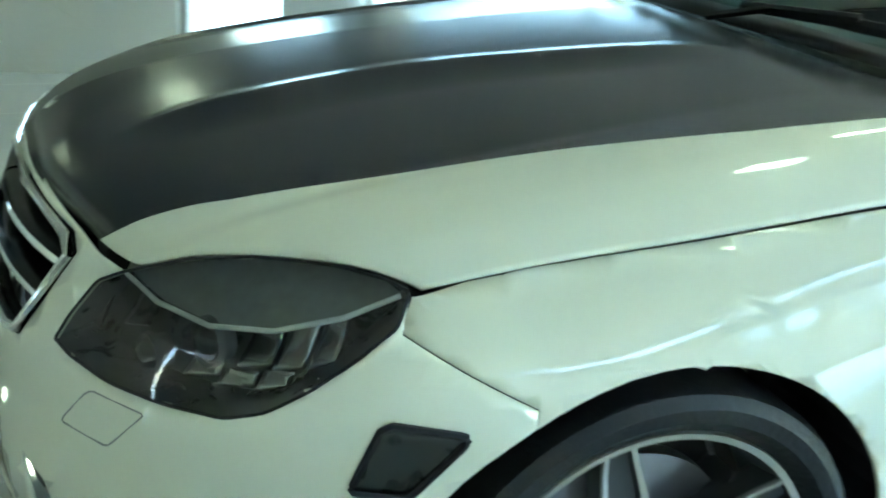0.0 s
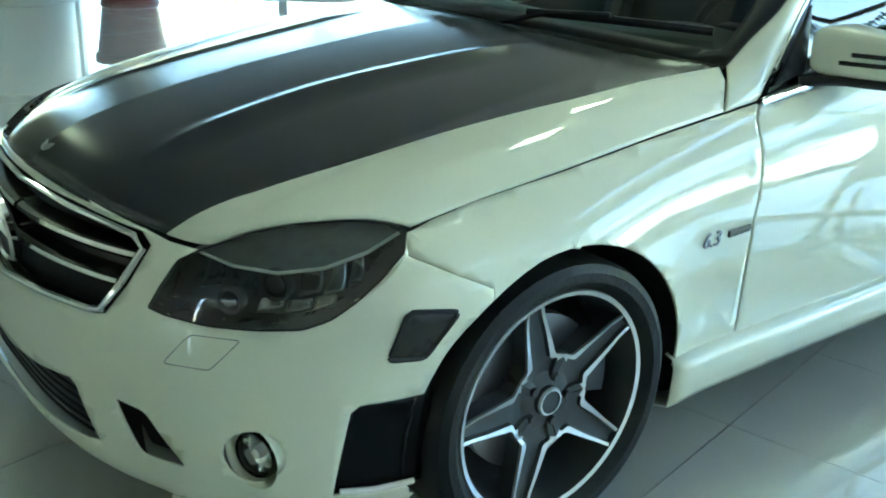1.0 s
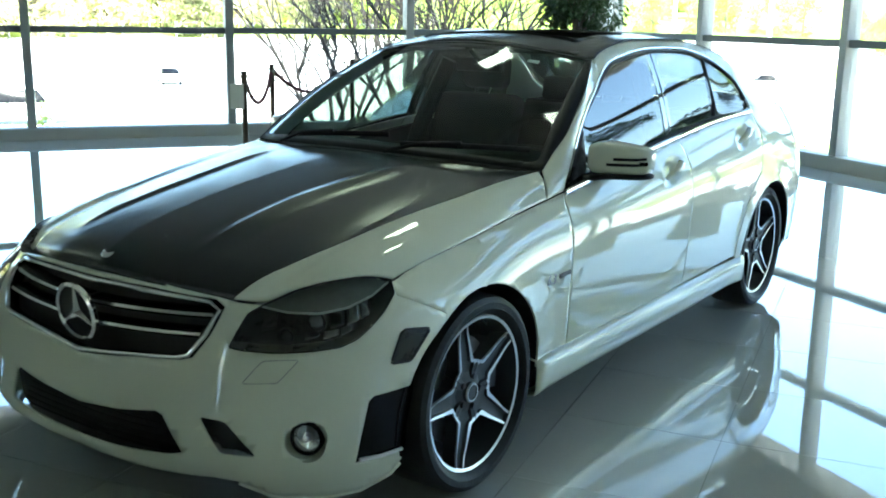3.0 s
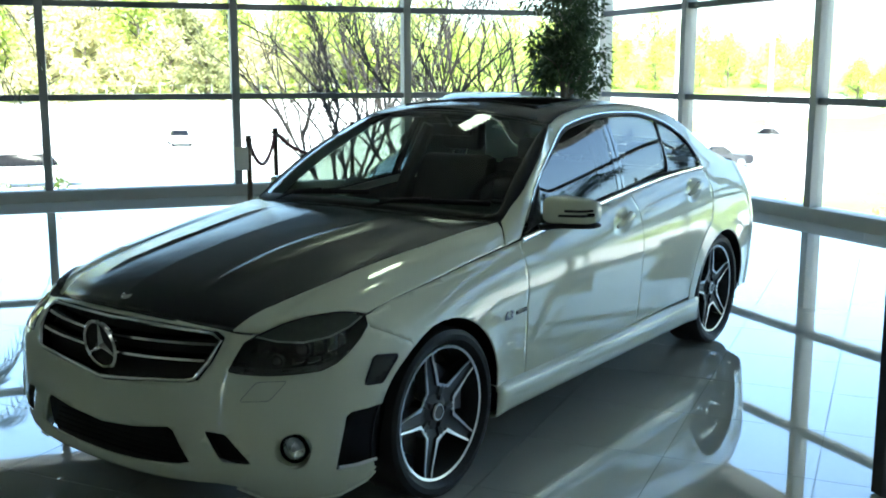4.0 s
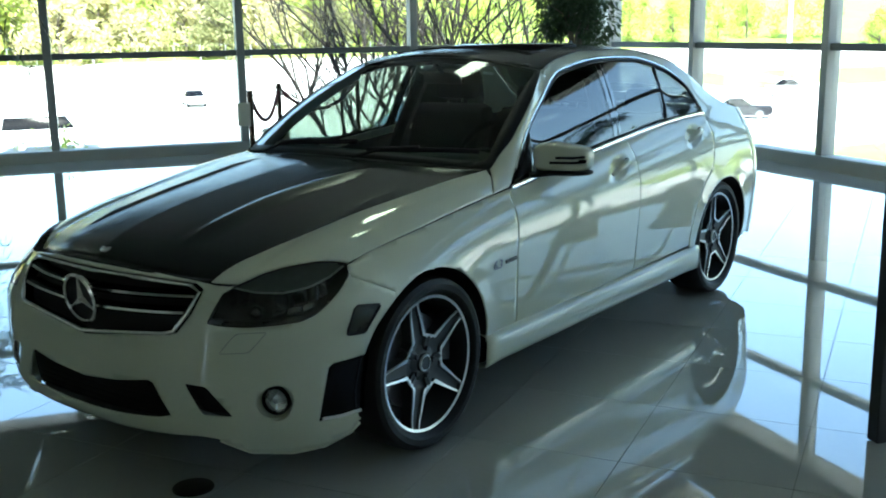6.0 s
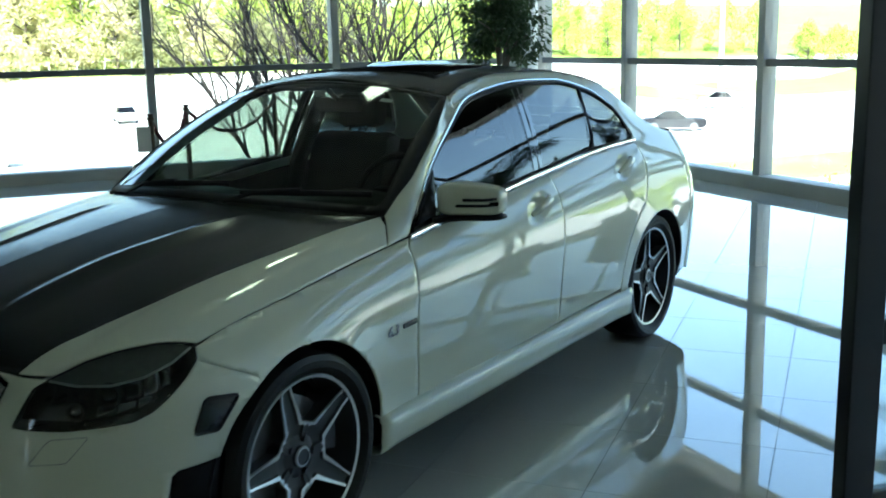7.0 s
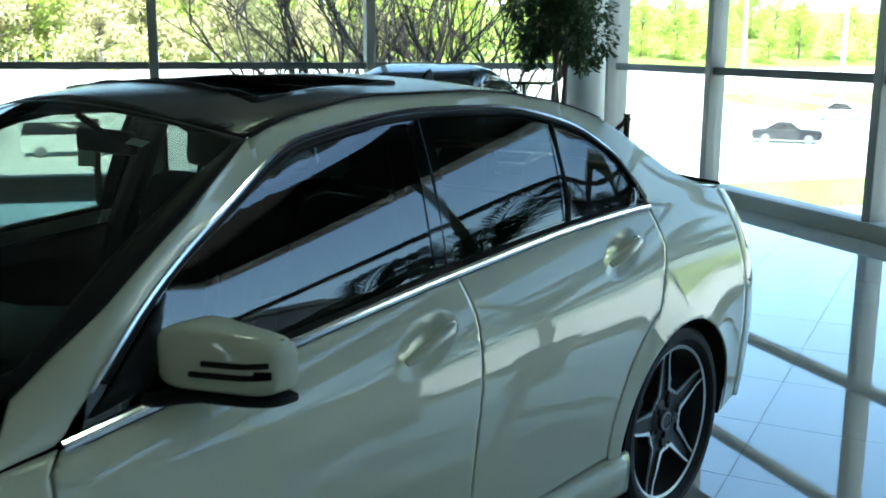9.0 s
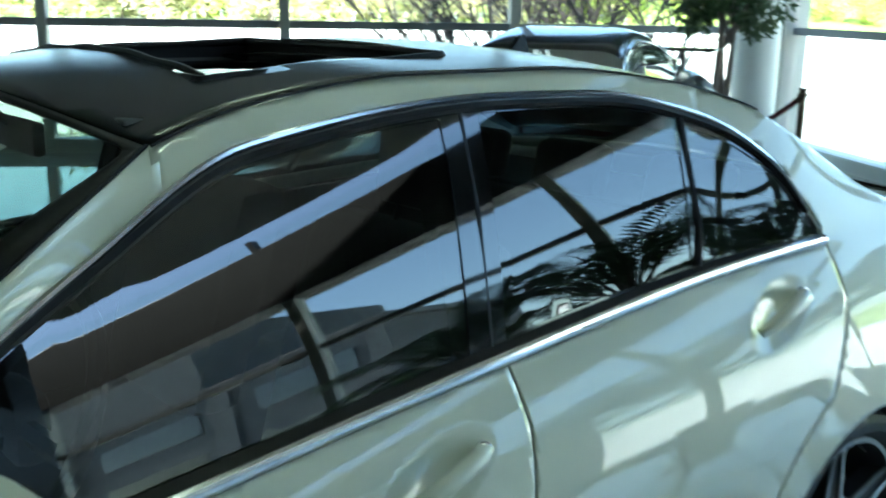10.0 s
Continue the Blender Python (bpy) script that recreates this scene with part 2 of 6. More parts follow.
def rounded(poly, r=0.25, n=3):
    """Rounds a polygon's corners by a share of the shorter neighbouring side."""
    out = []
    for i, p in enumerate(poly):
        a, b, c = Vector(poly[i - 1]), Vector(p), Vector(poly[(i + 1) % len(poly)])
        k = r * min((a - b).length, (c - b).length)
        p0, p1 = b + (a - b).normalized() * k, b + (c - b).normalized() * k
        for j in range(n + 1):
            t = j / n
            q = p0 * (1 - t) ** 2 + b * 2 * t * (1 - t) + p1 * t * t
            out.append((q[0], q[1]))
    return out


def trimmed(poly, holes, step, place, outward, regions=()):
    """A smooth sheet cut to an outline: a flat grid in (u, v) is cut along poly, holes and regions, then bent by place(u, v).
    Faces inside regions[i] take material i + 1."""
    poly = [tuple(p) for p in poly]
    us, vs = [p[0] for p in poly], [p[1] for p in poly]
    nu, nv = max(2, math.ceil((max(us) - min(us)) / step[0])), max(2, math.ceil((max(vs) - min(vs)) / step[1]))
    bm = bmesh.new()
    grid = [[bm.verts.new((min(us) + (max(us) - min(us)) * i / nu, min(vs) + (max(vs) - min(vs)) * j / nv, 0)) for j in range(nv + 1)] for i in range(nu + 1)]
    for i in range(nu):
        for j in range(nv):
            bm.faces.new((grid[i][j], grid[i + 1][j], grid[i + 1][j + 1], grid[i][j + 1]))
    for loop in [poly, *holes, *regions]:
        loop = [tuple(p) for p in loop]
        for (a, b), (c, d) in zip(loop, loop[1:] + loop[:1]):
            if math.hypot(c - a, d - b) < 1e-7:
                continue
            lo, hi = (min(a, c) - step[0] * 1e-3, min(b, d) - step[1] * 1e-3), (max(a, c) + step[0] * 1e-3, max(b, d) + step[1] * 1e-3)
            near = []
            for f in bm.faces:
                fu, fv = [v.co.x for v in f.verts], [v.co.y for v in f.verts]
                if max(fu) >= lo[0] and min(fu) <= hi[0] and max(fv) >= lo[1] and min(fv) <= hi[1]:
                    near.append(f)
            geom = near + list({e for f in near for e in f.edges}) + list({v for f in near for v in f.verts})
            bmesh.ops.bisect_plane(bm, geom=geom, dist=1e-6, plane_co=(a, b, 0), plane_no=(b - d, c - a, 0))
    holes, regions = [[tuple(p) for p in h] for h in holes], [[tuple(p) for p in h] for h in regions]
    gone = []
    for f in bm.faces:
        m = f.calc_center_median()
        if not inside(poly, m.x, m.y) or any(inside(h, m.x, m.y) for h in holes):
            gone.append(f)
        for i, r in enumerate(regions):
            if inside(r, m.x, m.y):
                f.material_index = i + 1
    bmesh.ops.delete(bm, geom=gone, context="FACES")
    for v in bm.verts:
        v.co = place(v.co.x, v.co.y)
    bmesh.ops.remove_doubles(bm, verts=bm.verts, dist=min(0.0012, 0.1 * max(step[1], 0.004)))
    bm.normal_update()
    way = Vector(outward)
    if sum(f.normal.dot(way) * f.calc_area() for f in bm.faces) < 0:
        bmesh.ops.reverse_faces(bm, faces=bm.faces)
    return bm


def ribbon(pts, inward, width, thick=0.0):
    """A strip along points, width wide towards inward (one way per point)."""
    bm = bmesh.new()
    rows = [(bm.verts.new(p), bm.verts.new(Vector(p) + Vector(w) * width)) for p, w in zip(pts, inward)]
    for a, b in zip(rows, rows[1:]):
        bm.faces.new((a[0], b[0], b[1], a[1]))
    bmesh.ops.recalc_face_normals(bm, faces=bm.faces)
    return bm



# ---- the sedan's surfaces ----
def curve(*pts):
    """A smooth curve through (a, b) pairs, without overshoot."""
    a, b = np.array(pts, float).T
    h, d = np.diff(a), np.diff(b) / np.diff(a)
    m = np.zeros(len(a))
    m[0], m[-1] = d[0], d[-1]
    for i in range(1, len(a) - 1):
        if d[i - 1] * d[i] > 0:
            w1, w2 = 2 * h[i] + h[i - 1], h[i] + 2 * h[i - 1]
            m[i] = (w1 + w2) / (w1 / d[i - 1] + w2 / d[i])

    def at(x):
        i = int(min(max(np.searchsorted(a, x) - 1, 0), len(a) - 2))
        t = (x - a[i]) / h[i]
        if t < 0:
            return float(b[0] + m[0] * (x - a[0]))
        if t > 1:
            return float(b[-1] + m[-1] * (x - a[-1]))
        return float((1 + 2 * t) * (1 - t) ** 2 * b[i] + t * (1 - t) ** 2 * h[i] * m[i] + t * t * (3 - 2 * t) * b[i + 1] + t * t * (t - 1) * h[i] * m[i + 1])

    return at


# The sedan lies along x: front axle at 0, rear axle at 2.765, its nose towards -x; y is the half width.
WHEELBASE, AXLE_Z, ARCH_F, ARCH_R = 2.765, 0.325, 0.362, 0.355
NOSE_X, TAIL_X = -0.20, 3.25
waist_z = curve((-0.9, 0.68), (-0.36, 0.742), (0.1, 0.815), (0.65, 0.886), (1.2, 0.945), (1.73, 0.993), (2.34, 1.034), (2.7, 1.045), (3.2, 1.025), (3.9, 0.95))
waist_y = curve((-0.36, 0.775), (0.1, 0.80), (0.65, 0.792), (1.2, 0.775), (1.73, 0.762), (2.34, 0.748), (2.7, 0.755), (3.2, 0.745), (3.9, 0.70))
belly_y = curve((-0.3, 0.868), (0.3, 0.8765), (1.3, 0.8785), (2.2, 0.8795), (2.7, 0.878), (3.3, 0.865), (3.9, 0.84))
nose_x = curve((0.16, -0.80), (0.24, -0.852), (0.36, -0.862), (0.5, -0.852), (0.6, -0.835), (0.7, -0.803), (0.75, -0.775), (0.82, -0.70))
tail_x = curve((0.2, 3.58), (0.35, 3.63), (0.6, 3.66), (0.75, 3.65), (0.9, 3.61), (1.05, 3.54))


def nose_n(z):
    return 2.25 - 0.28 * min(max((z - 0.55) / 0.17, 0.0), 1.0)


def flare(x, z, cx, r0, amount, reach):
    r = math.hypot(x - cx, z - AXLE_Z)
    if r < r0:
        return amount * math.exp(-(((r - r0) / 0.05) ** 2)) if z > 0.2 else 0.0
    return amount * max(0.0, 1 - (r - r0) / reach) ** 2


def flank(x, z):
    """Half width of the straight part of the body side."""
    zw, yw, ym = waist_z(x), waist_y(x), belly_y(x)
    if z > zw:
        dz = z - zw
        k = min(max((x - 2.6) / 0.45, 0.0), 1.0)
        return yw - (0.36 + 0.2 * k * k * (3 - 2 * k)) * dz - 0.38 * dz * dz
    if z > 0.63:
        k = (z - 0.63) / (zw - 0.63)
        back = min(max((x - 2.55) / 0.4, 0.0), 1.0)
        y = ym - (ym - yw) * k ** (2.6 - 0.4 * back * back * (3 - 2 * back))
    else:
        y = ym - 0.040 * ((0.63 - z) / 0.43) ** 2
    return y + flare(x, z, 0, ARCH_F, 0.015, 0.16) + flare(x, z, WHEELBASE, ARCH_R, 0.017, 0.17)


def side_y(x, z):
    """Half width of the body anywhere on its side, rounded off at nose and tail."""
    if x < NOSE_X:
        k = min((NOSE_X - x) / (NOSE_X - nose_x(z)), 0.999)
        return flank(NOSE_X, z) * max(1 - k ** nose_n(z), 0) ** (1 / nose_n(z))
    if x > TAIL_X:
        k = min((x - TAIL_X) / (tail_x(z) - TAIL_X), 0.999)
        return flank(TAIL_X, z) * (1 - k**2.3) ** (1 / 2.3)
    return flank(x, z)


def nose_point(a, z, out=0.0):
    """The rounded front end: a is -90 to 90 degrees across it."""
    s = math.sin(radians(a))
    w, length = flank(NOSE_X, z), NOSE_X - nose_x(z)
    n = nose_n(z) + (0.9 - 0.7 * min(max((z - 0.55) / 0.15, 0.0), 1.0) if s > 0 else 0.0)
    x = NOSE_X - length * max(1 - abs(s) ** n, 0) ** (1 / n)
    return (x - out * math.cos(radians(a)), w * s + out * s, z)


edge_x = curve((0, -0.785), (0.2, -0.768), (0.442, -0.692), (0.565, -0.635), (0.616, -0.574), (0.672, -0.50), (0.731, -0.412), (0.765, -0.352), (0.785, -0.322))
edge_z = curve((0, 0.748), (0.2, 0.742), (0.442, 0.722), (0.56, 0.716), (0.616, 0.746), (0.672, 0.766), (0.731, 0.775), (0.765, 0.766), (0.785, 0.757))
back_z = curve((0, 1.008), (0.35, 0.997), (0.6, 0.982), (0.70, 0.968), (0.74, 0.945), (0.785, 0.884))
rise_mid = curve((0, 0), (0.04, 0.2), (0.1, 0.36), (0.3, 0.62), (0.5, 0.79), (0.76, 0.945), (1, 1))
rise_rim = curve((0, 0), (0.185, 0.268), (0.335, 0.425), (0.647, 0.732), (1, 1))
dome_y = curve((0, 0.283), (0.1, 0.281), (0.35, 0.272), (0.72, 0.325), (1, 0.36))


def hood_point(t, y):
    """The bonnet: t runs from its leading edge to the cowl, y across."""
    w = abs(y)
    x0, z0, z1 = edge_x(w), edge_z(w), back_z(w)
    x = x0 + (0.64 - x0) * t
    k = (w / 0.785) ** 2
    z = z0 + (z1 - z0) * ((1 - k) * rise_mid(t) + k * rise_rim(t))
    # a sharp ridge on each side: it rises from the middle, then drops off outwards
    fade = max(0.0, min((t - 0.085) / 0.12, (0.785 - t) / 0.20, 1.0))
    fade = fade * (2 - fade)
    d = w - dome_y(t)
    if d > 0:
        step = (1 - min(1.0, d / 0.080)) ** 2
        z += fade * (0.010 * step - 0.009 * (1 - step) * max(0.0, 1 - d / 0.44))
    elif d > -0.05:
        z += 0.010 * fade * (1 + d / 0.05) ** 2
    return (x, y * (1 + (waist_y(x) / 0.785 - 1) * k * k), z)


rail_z = curve((0.594, 0.966), (0.917, 1.156), (1.16, 1.302), (1.42, 1.382), (1.71, 1.412), (2.05, 1.412), (2.34, 1.383), (2.56, 1.33), (2.75, 1.24), (3.0, 1.12), (3.25, 1.06))
trim_z = curve((0.70, 0.93), (0.911, 1.093), (1.114, 1.207), (1.394, 1.331), (1.85, 1.374), (2.124, 1.368), (2.411, 1.315), (2.583, 1.22), (2.70, 1.06))

def roof_crown(x):
    return CROWN(x)


CROWN = curve((0.9, 0.112), (1.165, 0.095), (1.4, 0.055), (1.9, 0.034), (2.4, 0.045), (2.8, 0.07), (3.1, 0.06), (3.4, 0.03), (3.9, 0.02))
rear_rail = curve((2.6, rail_z(2.6)), (2.75, 1.24), (3.0, 1.108), (3.25, 1.04), (3.8, 1.0))


def top_point(x, v):
    """Roof, rear window and boot lid: x along the car, v from -1 to 1 across."""
    zr = rail_z(x) if x < 2.6 else rear_rail(x)
    y = side_y(min(x, TAIL_X), zr) * (1.0 if x < TAIL_X else 1 - 0.35 * ((x - TAIL_X) / 0.6) ** 3)
    return Vector((x, v * y, zr + CROWN(x) * (1 - v * v)))


def screen_point(u, v):
    """The windscreen: u from its foot to the roof, v from -1 to 1 across."""
    foot = Vector((0.43 + 0.19 * v * v, 0.728 * v, 1.0 - 0.038 * v * v))
    head = top_point(1.165 + 0.086 * v * v, v)
    p = foot.lerp(head, u)
    bow = 0.022 * math.sin(math.pi * u)
    return p + Vector((-bow * 0.6, 0, bow))


def side_at(x, z, s, out=0.0):
    """A place on the body side; s is -1 or 1; out lifts it off the sheet."""
    e = 0.002
    y = side_y(x, z)
    n = Vector((-(side_y(x + e, z) - side_y(x - e, z)) / (2 * e), 1, -(side_y(x, z + e) - side_y(x, z - e)) / (2 * e))).normalized()
    return Vector((x + n.x * out, s * (y + n.y * out), z + n.z * out))


def tail_point(a, z):
    s = math.sin(radians(a))
    w, length = flank(TAIL_X, z), tail_x(z) - TAIL_X
    return Vector((TAIL_X + length * max(1 - abs(s) ** 2.3, 0) ** (1 / 2.3), w * s, z))


def arc(cx, r, a0, a1, n=28):
    """Points of a wheel-arch circle, angles in degrees from the front, over the top."""
    return [(cx - r * math.cos(radians(a0 + (a1 - a0) * k / n)), AXLE_Z + r * math.sin(radians(a0 + (a1 - a0) * k / n))) for k in range(n + 1)]


def line_of(f, x0, x1, n=14, dz=0.0):
    return [(x0 + (x1 - x0) * k / n, f(x0 + (x1 - x0) * k / n) + dz) for k in range(n + 1)]


# Outlines on the front end, as degrees round the nose and height, for one side.
LAMP = [(38.5, 0.690), (41.6, 0.712), (49.4, 0.747), (57.0, 0.764), (66.5, 0.772), (72.8, 0.765), (75.6, 0.757), (74.0, 0.727), (70.0, 0.690), (66.5, 0.653),
        (63.2, 0.621), (59.7, 0.603), (53.0, 0.596), (46.0, 0.592), (39.0, 0.596), (36.0, 0.602), (36.8, 0.64)]
GRILLE = [(0, 0.738), (16, 0.736), (31.5, 0.722), (33.6, 0.704), (31.5, 0.630), (29.0, 0.566), (26.5, 0.556), (15, 0.541), (0, 0.512)]
INTAKE = [(0, 0.362), (12, 0.377), (21.5, 0.397), (23.0, 0.388), (27.5, 0.278), (24, 0.266), (10.5, 0.252), (0, 0.248)]
SIDE_INTAKE = [(31.4, 0.398), (37.2, 0.391), (44.3, 0.284), (36.0, 0.289)]
FOG = (55.2, 0.333, 4.4, 0.054)
BLADE = [(67.3, 0.238), (69.4, 0.432), (70.8, 0.446), (82.5, 0.453), (82.0, 0.238)]
MARKER = [(-0.413, 0.537), (-0.386, 0.622), (-0.372, 0.630), (-0.284, 0.620), (-0.345, 0.532)]
WASHER = [(40.3, 0.504), (44.0, 0.571), (51.8, 0.574), (48.0, 0.508)]
HOOD_FILM = [(0, 0.472), (0.029, 0.496), (0.11, 0.532), (0.27, 0.578), (0.41, 0.611), (0.60, 0.655), (0.79, 0.680), (1.0, 0.714)]


def both(half):
    """The whole outline of a shape that is alike on both sides of the middle."""
    return half + [(-a, z) for a, z in half[::-1] if abs(a) > 1e-6]


def build_sedan():
    car = thing("sedan", (0, 0, 0), "white four-door sports sedan with matte black film on bonnet and roof", "car")
    nose = lambda out: (lambda a, z: Vector(nose_point(a, z, out)))

    # front bumper with its openings
    bottom = [(80.5, 0.215), (77, 0.175), (68, 0.142), (58, 0.132), (46, 0.142), (39, 0.196), (34, 0.206), (20, 0.196), (0, 0.19)]
    rim = [(0, 0.752), (20, 0.745), (32, 0.727), (36.5, 0.716), (41.6, 0.712)] + LAMP[2:7]
    on_nose = lambda x, z: (min(89.6, math.degrees(math.asin(min(1, side_y(x, z) / flank(NOSE_X, z))))), z)
    fender_cut = [on_nose(-0.355 + 0.1505 * k / 8, 0.7205 - 0.0753 * k / 8) for k in range(9)]
    arch_cut = []
    for k in range(13):
        q = radians(55.5 - (55.5 + 17.5) * k / 12)
        arch_cut.append(on_nose(-ARCH_F * math.cos(q), AXLE_Z + ARCH_F * math.sin(q)))
    half = rim + fender_cut + arch_cut + bottom
    outline = [p for p in half] + [(-a, z) for a, z in half[::-1] if abs(a) > 1e-6]
    fog = [(FOG[0] + FOG[2] * 1.12 * math.cos(2 * math.pi * k / 20), FOG[1] + FOG[3] * 1.08 * math.sin(2 * math.pi * k / 20)) for k in range(20)]
    holes = [both(GRILLE), both(INTAKE)]
    for s in (1, -1):
        for shape in (rounded(LAMP, 0.2, 2), rounded(SIDE_INTAKE, 0.15), fog, BLADE):
            holes.append([(s * a, z) for a, z in shape])
    bumper = part("front_bumper", trimmed(outline, holes, (2.5, 0.025), nose(0), (-1, 0, 0.1)), PAINT, car, "white painted front bumper", smooth=True, solid=0.006, sharp=60)
    for s in (1, -1):
        wash = [(s * a, z) for a, z in rounded(WASHER, 0.15, 2)]
        part("washer_flap", tube([nose_point(a, z, 0.0005) for a, z in wash], 0.0013, 5, closed=True), LAMPGREY, bumper)
    # lower splitter lip under the bumper corners
    for s in (1, -1):
        part("splitter", tube([nose_point(s * a, z - 0.001, -0.001) for a, z in ((80, 0.2), (77, 0.172), (68, 0.138), (58, 0.128), (46, 0.138), (39, 0.19))], 0.006, 8), PAINT, bumper, smooth=True)
    # dark mouths behind the openings, backed by added black sheets that block stray light
    for a1, z0, z1, deep in ((33, 0.20, 0.45, -0.052), (37, 0.49, 0.745, -0.062)):
        part("light_block", trimmed([(-a1, z0), (a1, z0), (a1, z1), (-a1, z1)], [], (3, 0.05), nose(deep), (-1, 0, 0)), BLACK, bumper, solid=0.004)
    mouth = part("intake_mesh", trimmed(both(INTAKE), [], (1.2, 0.012), nose(-0.045), (-1, 0, 0)), BLACK, bumper, "black intake mesh", solid=0.004)
    for k in range(6):
        z = 0.262 + 0.021 * k
        w = min(24.5 - 14 * max(0, (z - 0.3)) + (27.5 - 24.5) * (0.3 - z) / 0.05, 25.5)
        part("slat", tube([nose_point(a, z, -0.03) for a in np.linspace(-w, w, 15)], 0.0035, 5), BLACK, bumper)
    for s in (1, -1):
        back = [(s * a, z) for a, z in SIDE_INTAKE]
        part("side_intake_mesh", trimmed(back, [], (1.2, 0.012), nose(-0.04), (-1, 0, 0)), BLACK, bumper, solid=0.004)
        part("side_blade", trimmed([(s * a, z) for a, z in BLADE], [], (2, 0.02), nose(-0.012), (-1, s, 0)), GLOSSBLACK, bumper, "gloss black corner insert", smooth=True, solid=0.01)
        part("blade_fin", tube([nose_point(s * a, z, -0.004) for a, z in ((68.5, 0.247), (74, 0.243), (80.5, 0.245))], 0.006, 6), PAPER, bumper)
        # fog lamp in its cup
        mid, way = Vector(nose_point(s * FOG[0], FOG[1], -0.01)), None
        turn = (Vector((-0.93, s * 0.34, 0.0))).to_track_quat("Z", "Y").to_matrix().to_4x4()
        cup = lathe([(0.066, 0.010), (0.057, -0.008), (0.052, -0.035), (0.0, -0.04)], 32)
        bmesh.ops.transform(cup, matrix=Matrix.Translation(mid) @ turn, verts=cup.verts)
        lamp = part("fog_lamp", cup, PAINT, car, smooth=True)
        ring = lathe([(0.049, -0.03), (0.050, -0.004), (0.046, 0.004), (0.041, -0.004), (0.041, -0.03)], 32, closed=True)
        bmesh.ops.transform(ring, matrix=Matrix.Translation(mid) @ turn, verts=ring.verts)
        part("bezel", ring, GLOSSBLACK, lamp, "dark fog lamp ring", smooth=True)
        bowl = lathe([(0.044, -0.005), (0.036, -0.022), (0.012, -0.030), (0.0, -0.030)], 28)
        bmesh.ops.transform(bowl, matrix=Matrix.Translation(mid) @ turn, verts=bowl.verts)
        part("reflector", bowl, CHROME, lamp, smooth=True)
        lens = lathe([(0.045, 0.0), (0.035, 0.006), (0.018, 0.009), (0.0, 0.010)], 28)
        bmesh.ops.transform(lens, matrix=Matrix.Translation(mid) @ turn, verts=lens.verts)
        part("lens", lens, CLEAR, lamp, smooth=True)
        bulb = lathe([(0.0, 0.002), (0.010, -0.002), (0.013, -0.012), (0.013, -0.026)], 16)
        bmesh.ops.transform(bulb, matrix=Matrix.Translation(mid) @ turn, verts=bulb.verts)
        part("bulb", bulb, ALLOY, lamp, smooth=True)

    # radiator grille
    shut = part("grille", trimmed(both(GRILLE), [], (2, 0.02), nose(-0.055), (-1, 0, 0)), BLACK, car, "black radiator grille with chrome bars", solid=0.004)
    frame_in = [(a * 0.965, 0.625 + (z - 0.625) * 0.90) for a, z in GRILLE]
    loop = both(frame_in)
    part("surround", trimmed(both(GRILLE), [loop], (2, 0.02), nose(-0.006), (-1, 0, 0)), GLOSSBLACK, shut, smooth=True, solid=0.03)
    part("chrome_frame", tube([nose_point(a, z, 0.002) for a, z in loop], 0.0075, 8, closed=True), CHROME, shut, "chrome grille frame", smooth=True)
    for zc, dip, w in ((0.678, 0.012, 31.3), (0.622, 0.016, 29.3)):
        for s in (1, -1):
            a = np.linspace(0.5, w, 12)
            bar = bmesh.new()
            rows = []
            for q in a:
                z = zc + dip * (q / w) - 0.008
                rows.append([bar.verts.new(nose_point(s * q, z + dz, out)) for dz, out in ((0.011, -0.045), (0.010, -0.010), (0.004, 0.0), (-0.004, 0.0), (-0.012, -0.008), (-0.017, -0.045))])
            for r0, r1 in zip(rows, rows[1:]):
                for k in range(5):
                    f = bar.faces.new((r0[k], r0[k + 1], r1[k + 1], r1[k]))
                    f.material_index = 1 if k == 2 else 0
            bmesh.ops.recalc_face_normals(bar, faces=bar.faces)
            part("louvre", bar, [GLOSSBLACK, CHROME], shut, "black louvre with chrome edge", smooth=True, sharp=25)
    # round three-armed emblem
    emblem_at = Matrix.Translation((-0.842, 0, 0.640)) @ pose(0, 0, 0, 0, -8, 0)
    ring = lathe([(0.088, 0.0), (0.092, -0.012), (0.083, -0.018), (0.077, -0.012), (0.077, 0.0)], 48, "x", closed=True)
    bmesh.ops.transform(ring, matrix=emblem_at, verts=ring.verts)
    emblem = part("emblem", ring, CHROME, shut, "round chrome emblem", smooth=True)
    arms = bmesh.new()
    for k in range(3):
        q = radians(90 + 120 * k)
        tip = Vector((-0.004, 0.080 * math.cos(q), 0.080 * math.sin(q)))
        side = Vector((0, -math.sin(q), math.cos(q)))
        hub, ridge = Vector((-0.006, 0, 0)), Vector((-0.020, 0, 0))
        vs = [arms.verts.new(p) for p in (side * 0.016 + hub, tip + side * 0.003, tip - side * 0.003, -side * 0.016 + hub, ridge)]
        for f in ((0, 1, 4), (1, 2, 4), (2, 3, 4)):
            arms.faces.new([vs[i] for i in f])
    bmesh.ops.recalc_face_normals(arms, faces=arms.faces)
    bmesh.ops.transform(arms, matrix=emblem_at, verts=arms.verts)
    part("emblem_arms", arms, CHROME, emblem)
    back = lathe([(0.084, 0.006), (0.084, -0.002), (0.0, -0.004)], 40, "x")
    bmesh.ops.transform(back, matrix=emblem_at, verts=back.verts)
    part("emblem_plate", back, BLACK, emblem)

